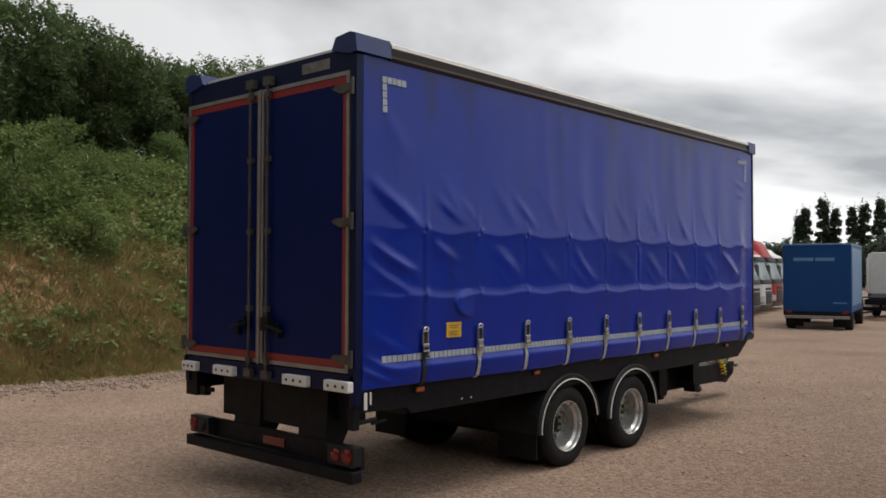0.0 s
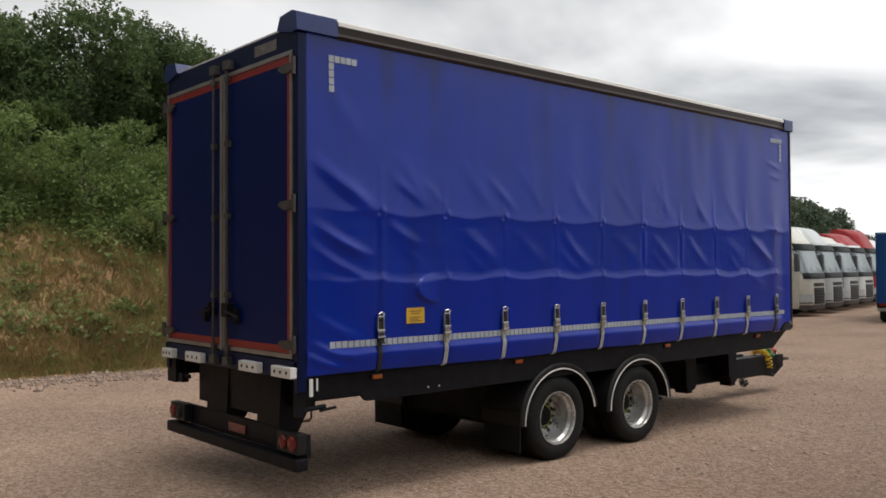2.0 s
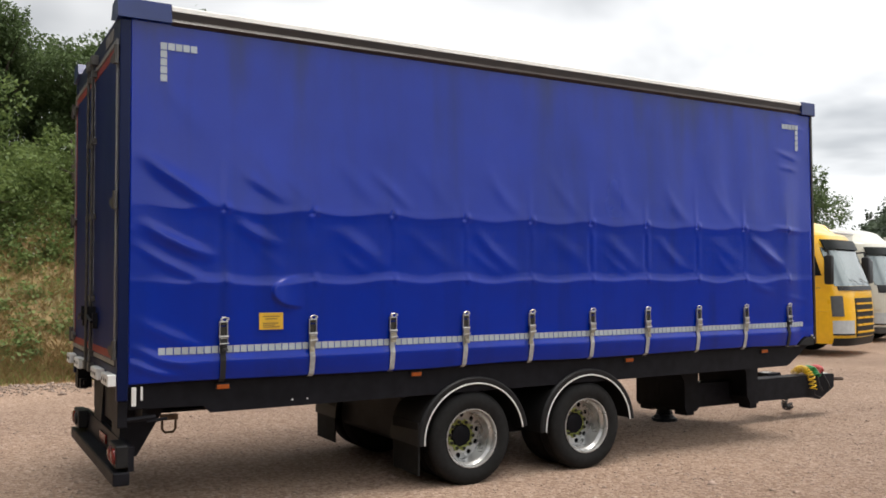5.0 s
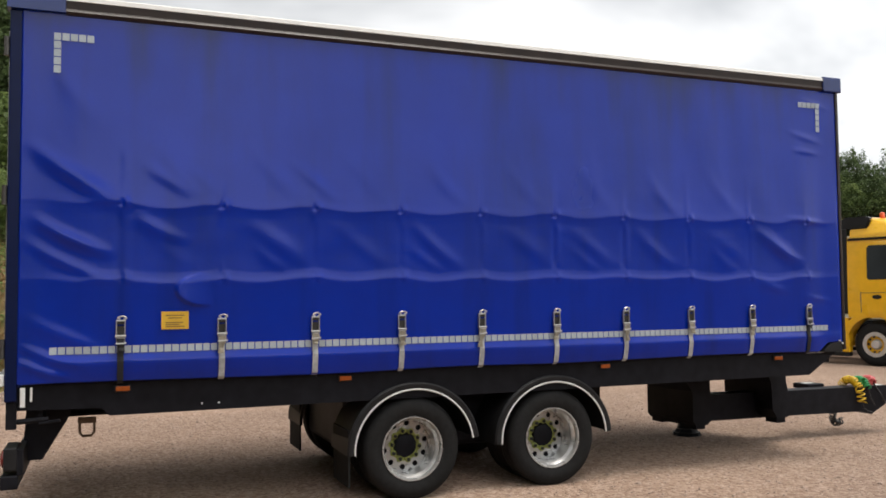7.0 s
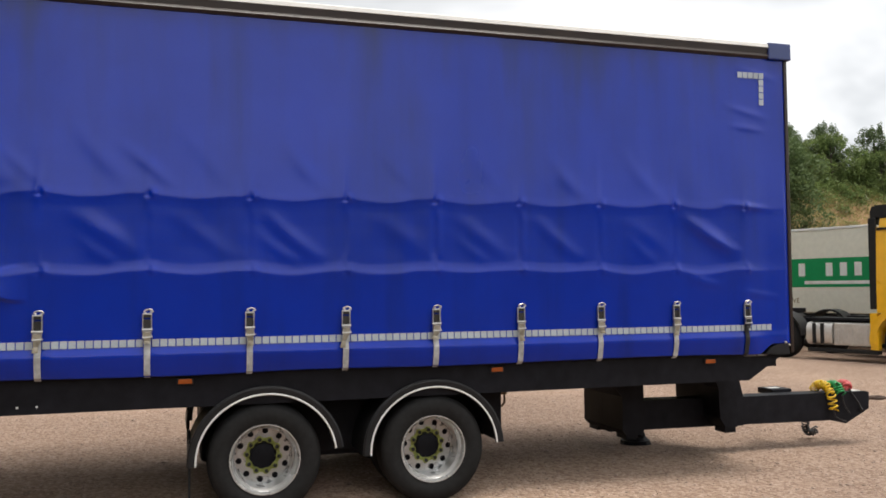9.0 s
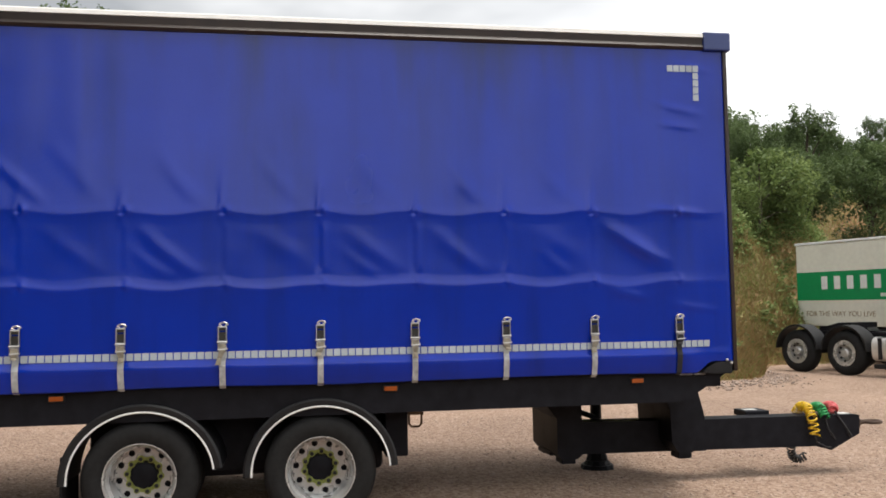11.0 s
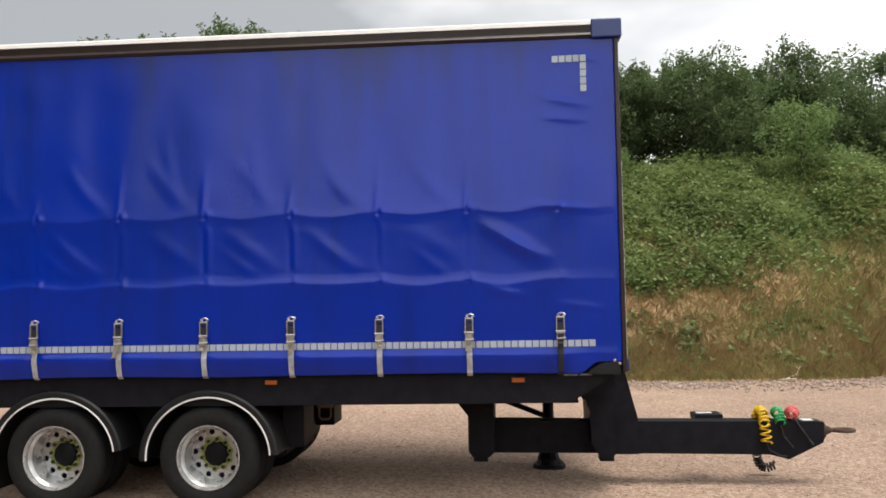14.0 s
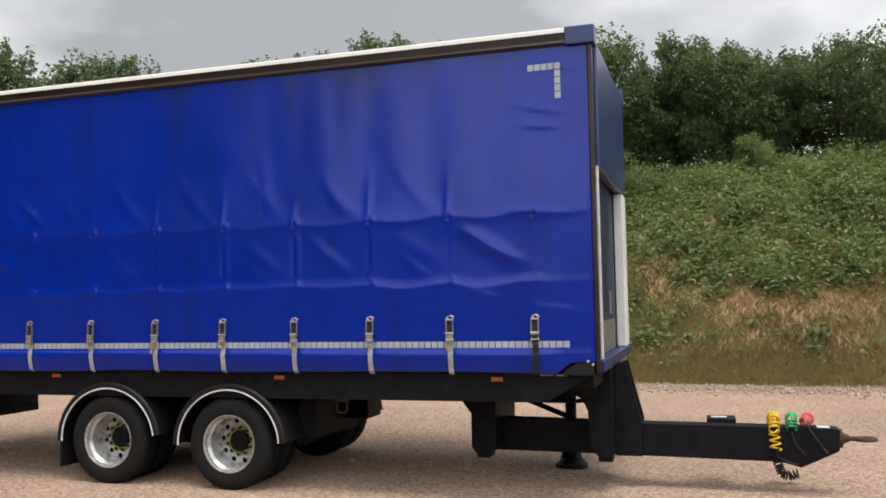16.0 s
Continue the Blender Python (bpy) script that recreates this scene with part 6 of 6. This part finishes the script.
            for k in range(20):
                bm.faces.new((ends[0][k], ends[0][(k + 1) % 20], ends[1][(k + 1) % 20], ends[1][k]))
            bm.faces.new(ends[0][::-1])
            bm.faces.new(ends[1])
            bmesh.ops.recalc_face_normals(bm, faces=bm.faces[:])
            tk = part("fuel_tank", bm, M_TANK, t, "silver rounded side tank", 30)
            for x in (q - 3.56, q - 3.36):
                part("band", boxes((x, x + 0.09, min(s * 1.18, s * 1.2), max(s * 1.18, s * 1.2), 0.40, 0.86), bevel=0.004), M_PLASTIC, tk, "black tank band")
            pn = part("exhaust_panel", boxes((q - 3.05, q - 2.18, min(s * 0.7, s * 1.16), max(s * 0.7, s * 1.16), 0.37, 0.88), bevel=0.03), M_TANK, t, "ribbed silver panel")
            for k in range(7):
                x = q - 2.97 + 0.115 * k
                part("rib", boxes((x, x + 0.045, min(s * 1.16, s * 1.178), max(s * 1.16, s * 1.178), 0.43, 0.80), bevel=0.008), M_TANK, pn)
            part("side_skirt", boxes((q - 3.7, q - 2.0, min(s * 1.02, s * 1.17), max(s * 1.02, s * 1.17), 0.2, 0.29), bevel=0.015), M_PLASTIC, t, "black lower side rail")
            part("deck", boxes((q - 3.7, q - 2.2, min(s * 0.46, s * 1.1), max(s * 0.46, s * 1.1), 0.93, 0.99), bevel=0.01), M_BLACK, t)
        for i, x in enumerate(axles):
            road_wheel(t, x, s * 1.17, s, 0.5, colour_rim[0] if colour_rim and i == 0 else M_SILVER, colour_rim[1] if colour_rim and i == 0 else M_SILVER)
            if i:
                bm = bmesh.new()
                n = 14
                ring = []
                for k in range(n + 1):
                    a = math.pi * (0.02 + 0.96 * k / n)
                    ring.append([bm.verts.new((x + rr * math.cos(a), yy, 0.52 + rr * math.sin(a))) for yy, rr in ((s * 0.82, 0.57), (s * 1.2, 0.57), (s * 1.2, 0.61), (s * 0.82, 0.61))])
                for q0, q1 in zip(ring, ring[1:]):
                    for k in range(4):
                        bm.faces.new((q0[k], q0[(k + 1) % 4], q1[(k + 1) % 4], q1[k]))
                bm.faces.new(ring[0])
                bm.faces.new(ring[-1][::-1])
                bmesh.ops.recalc_face_normals(bm, faces=bm.faces[:])
                part("wing", bm, M_PLASTIC, t, "black plastic wing", 40)
    end = axles[-1] - 0.65
    part("chassis", boxes((end, -0.4, -0.45, -0.35, 0.7, 0.95), (end, -0.4, 0.35, 0.45, 0.7, 0.95), (end, end + 0.1, -0.45, 0.45, 0.7, 0.95), (axles[-1] - 0.1, axles[-1] + 0.1, -1.0, 1.0, 0.42, 0.58)), M_BLACK, t)
    fw = axles[-1] + 0.5
    bm = bmesh.new()
    prism(bm, [(fw - 0.5, 1.0), (fw + 0.1, 1.16), (fw + 0.45, 1.16), (fw + 0.45, 1.05), (fw - 0.4, 0.95)], "y", -0.45, 0.45)
    part("fifth_wheel", bm, M_BLACK, t)
    if beacons:
        part("trim_strip", boxes((0.03 - back, -0.85, -1.195, 1.195, 2.93, 2.985)), M_PLASTIC, t, "black strip under the roof")
        bm = bmesh.new()
        prism(bm, [(-back - 0.17, 3.05), (-back - 0.16, roof - 0.06), (-back - 0.08, roof + 0.03), (0.46 - back, roof + 0.03), (0.55 - back, roof - 0.04), (0.47 - back, roof - 0.25), (-back, roof - 0.27)], "y", -1.14, 1.14)
        bmesh.ops.bevel(bm, geom=bm.edges[:], offset=0.03, segments=2, affect="EDGES")
        part("air_intake", bm, M_PLASTIC, t, "black roof intake and deflector", 40)
        for y in (0.8, -0.8):
            bm = bmesh.new()
            lathe(bm, [(roof - 0.05, 0.055), (roof + 0.05, 0.06), (roof + 0.11, 0.05), (roof + 0.13, 0.0)], (-1.55, y, 0), 14, "z")
            part("beacon", bm, M_BEACON, t, "orange warning beacon", 40)
    return t


def parked(x, y, turn):
    return pose(x, y, float(ground_z(x, y)), 0, 0, turn)


lorry(parked(-11.87, 23.43, 17), M_YELLOW, "yellow tractor unit with orange beacons and silver tanks", 3.46, None, M_PLASTIC, M_PLASTIC, (-1.65, -4.68, -5.98), (M_TANK, M_YELLOW), True, True, True, 2.23)
row_group = (
    (28.9, M_CREAM, "cream tractor unit with a grey grille", 3.5, None),
    (31.9, M_PALE, "low-roofed pale grey tractor unit with a grey grille", 3.08, None),
    (34.8, M_CREAM, "cream high-roofed tractor unit with a slatted dark grille", 3.7, None),
    (37.7, M_PALE, "pale grey high-roofed tractor unit with a slatted dark grille", 3.7, None),
    (40.7, M_PALE, "pale grey tractor unit in a row of lorries", 3.4, M_CREAM),
    (43.7, M_CABWHITE, "white tractor unit with a red roof deflector", 3.6, M_CABRED),
    (46.8, M_CABRED, "red tractor unit with a red roof deflector", 3.9, M_CABRED),
    (49.9, M_CABWHITE, "white tractor unit at the far end of the row", 3.5, None),
)
for y, paint, text, roof, deflector in row_group:
    lorry(parked(-15.4 - 0.2 * (y - 34.8) - (0.9 if roof < 3.2 else 0), y, 7), paint, text, roof, deflector)
lorry(parked(-11.3, 45.9, 92), M_CABWHITE, "white tractor unit facing away from the yard's entrance", 3.05, None)

# cream box trailer with a green band
bx = thing("box_trailer", parked(-21.06, 23.0, 16), "cream box trailer with a green band along its side", "trailer")
part("body", boxes((0, 7.2, 0, 2.5, 0.965, 3.25), bevel=0.03), M_BOXCREAM, bx, "cream box body")
part("band", boxes((0.01, 7.19, -0.006, -0.002, 1.68, 2.47)), M_GREEN, bx, "green band")
part("top_rail", boxes((-0.02, 7.22, -0.02, 2.52, 3.25, 3.31), bevel=0.01), M_WHITE, bx)
part("chassis", boxes((0.3, 7.0, 0.5, 0.6, 0.7, 0.965), (0.3, 7.0, 1.9, 2.0, 0.7, 0.965)), M_BLACK, bx)
for x in (1.4, 2.7):
    for y, s in ((0.08, -1), (2.42, 1)):
        road_wheel(bx, x, y, s)
part("landing_leg", boxes((6.2, 6.35, 0.5, 0.65, 0.0, 0.8), (6.2, 6.35, 1.85, 2.0, 0.0, 0.8)), M_BLACK, bx)
# the name on the band as plain blocks
xs = 0.86
for k in range(12):
    if k != 5:
        part("lettering_block", boxes((xs, xs + 0.2, -0.010, -0.006, 1.98, 2.34)), M_WHITE, bx)
    xs += 0.416
part("lettering_bar", boxes((2.7, 4.6, -0.010, -0.006, 1.76, 1.85)), M_WHITE, bx)
cu = bpy.data.curves.new("slogan", "FONT")
cu.body, cu.size, cu.extrude = "FOR THE WAY YOU LIVE", 0.2, 0.001
tmp = new("slogan", cu)
bpy.context.view_layer.update()
me = bpy.data.meshes.new_from_object(tmp.evaluated_get(bpy.context.evaluated_depsgraph_get()))
bpy.data.objects.remove(tmp)
me.materials.append(M_TEXT)
o = new("slogan", me)
o.parent = bx
o.matrix_basis = pose(0.3, -0.003, 1.24, 90)
tagged(o, "dark slogan lettering")

# blue box van seen from behind
vx, vy = -10.93, 32.3
van = thing("box_van", parked(vx, vy, 12), "mid-blue box van with a tail lift, parked facing away", "van")
part("box_body", boxes((-1.16, 1.16, 0, 4.6, 0.66, 3.1), bevel=0.03), M_VANBLUE, van, "mid-blue box body")
part("top_trim", boxes((-1.17, 1.17, -0.02, 4.62, 3.1, 3.16), bevel=0.01), M_VANLIGHT, van, "light blue top edge")
part("roller_door", boxes((-1.05, 1.05, -0.02, 0.0, 0.85, 3.0)), M_VANBLUE, van)
part("tail_lift", boxes((-1.1, 1.1, -0.12, 0.0, 0.42, 0.53), bevel=0.01), M_ALU, van, "aluminium tail lift")
part("rear_bar", boxes((-1.14, 1.14, -0.03, 0.06, 0.53, 0.67)), M_BLACK, van)
part("lettering_bar", boxes((-0.78, -0.1, -0.026, -0.021, 2.52, 2.64), (-0.04, 0.6, -0.026, -0.021, 2.52, 2.64)), M_VANLIGHT, van, "pale lettering as bars")
part("lettering_bar", boxes((0.55, 1.0, -0.026, -0.021, 0.98, 1.02)), M_VANLIGHT, van)
for s in (1, -1):
    road_l = boxes((s * 0.95 - 0.12, s * 0.95 + 0.12, -0.05, -0.03, 0.60, 0.70), bevel=0.006)
    part("tail_lamp", road_l, M_LAMPRED, van, "red tail lamp")
    part("side_panel", boxes((min(s * 1.16, s * 1.166), max(s * 1.16, s * 1.166), 0.3, 4.3, 0.9, 3.0)), M_VANLIGHT, van, "lighter blue side panel")
    for yy in (0.9, 5.2):
        bm = bmesh.new()
        lathe(bm, [(s * 0.85, 0.2), (s * 0.85, 0.34), (s * 0.88, 0.38), (s * 1.1, 0.38), (s * 1.13, 0.34), (s * 1.12, 0.2)], (0, yy, 0.38), 24, "x")
        part("wheel", bm, M_RUBBER, van, "black wheel", 40)
bm = bmesh.new()
prism(bm, [(4.62, 0.45), (6.3, 0.45), (6.4, 1.1), (5.9, 1.35), (5.4, 2.2), (4.62, 2.3)], "x", -1.0, 1.0)
bmesh.ops.bevel(bm, geom=bm.edges[:], offset=0.06, segments=2, affect="EDGES")
part("cab", bm, M_VANBLUE, van, "", 35)
part("chassis", boxes((-0.4, 0.4, 0.1, 5.5, 0.4, 0.72)), M_BLACK, van)
part("mud_flap", boxes((-1.12, -0.5, 0.42, 0.45, 0.1, 0.62), (0.5, 1.12, 0.42, 0.45, 0.1, 0.62)), M_RUBBER, van, "black rubber mud flaps")


# ---- loose stones ----
M_EDGE = material("grey_pink_stone", (0.33, 0.25, 0.20), 0.9, vary=0.45, scale=14)
def stones(n, place, size, seed):
    rs = np.random.default_rng(seed)
    base = np.array([(1, 0, 0), (-1, 0, 0), (0, 1, 0), (0, -1, 0), (0, 0, 1), (0, 0, -1)], dtype=float)
    tri = np.array([(0, 2, 4), (2, 1, 4), (1, 3, 4), (3, 0, 4), (2, 0, 5), (1, 2, 5), (3, 1, 5), (0, 3, 5)])
    c = place(rs, n)
    n = len(c)
    s = size * np.exp(rs.normal(0, 0.45, n))
    a = rs.uniform(0, 6.28, n)
    b = base[None] * rs.uniform(0.55, 1.25, (n, 6, 1)) * np.array([1.0, 1.0, 0.6])
    b = b + rs.normal(0, 0.14, b.shape)
    ca, sa = np.cos(a)[:, None], np.sin(a)[:, None]
    v = np.stack([b[..., 0] * ca - b[..., 1] * sa, b[..., 0] * sa + b[..., 1] * ca, b[..., 2]], -1) * s[:, None, None] + c[:, None]
    f = (tri[None] + 6 * np.arange(n)[:, None, None]).reshape(-1, 3)
    return v.reshape(-1, 3), f


def on_yard(rs, n):
    x, y = rs.uniform(-11.5, -1.0, n), rs.uniform(1.5, 20, n)
    return np.stack([x, y, ground_z(x, y) + 0.002], -1)


def along_foot(rs, n):
    y = rs.uniform(-6, 20, n)
    x = foot_x(y) + 0.5 + rs.normal(0, 0.6, n)
    return np.stack([x, y, ground_z(x, y) + 0.01], -1)


stuff("loose_gravel", *stones(26000, on_yard, 0.010, 3), M_STONE, "loose pinkish gravel stones on the yard", "gravel")
stuff("gravel_edge", *stones(7000, along_foot, 0.024, 4), M_EDGE, "ridge of loose stones along the foot of the bank", "gravel")
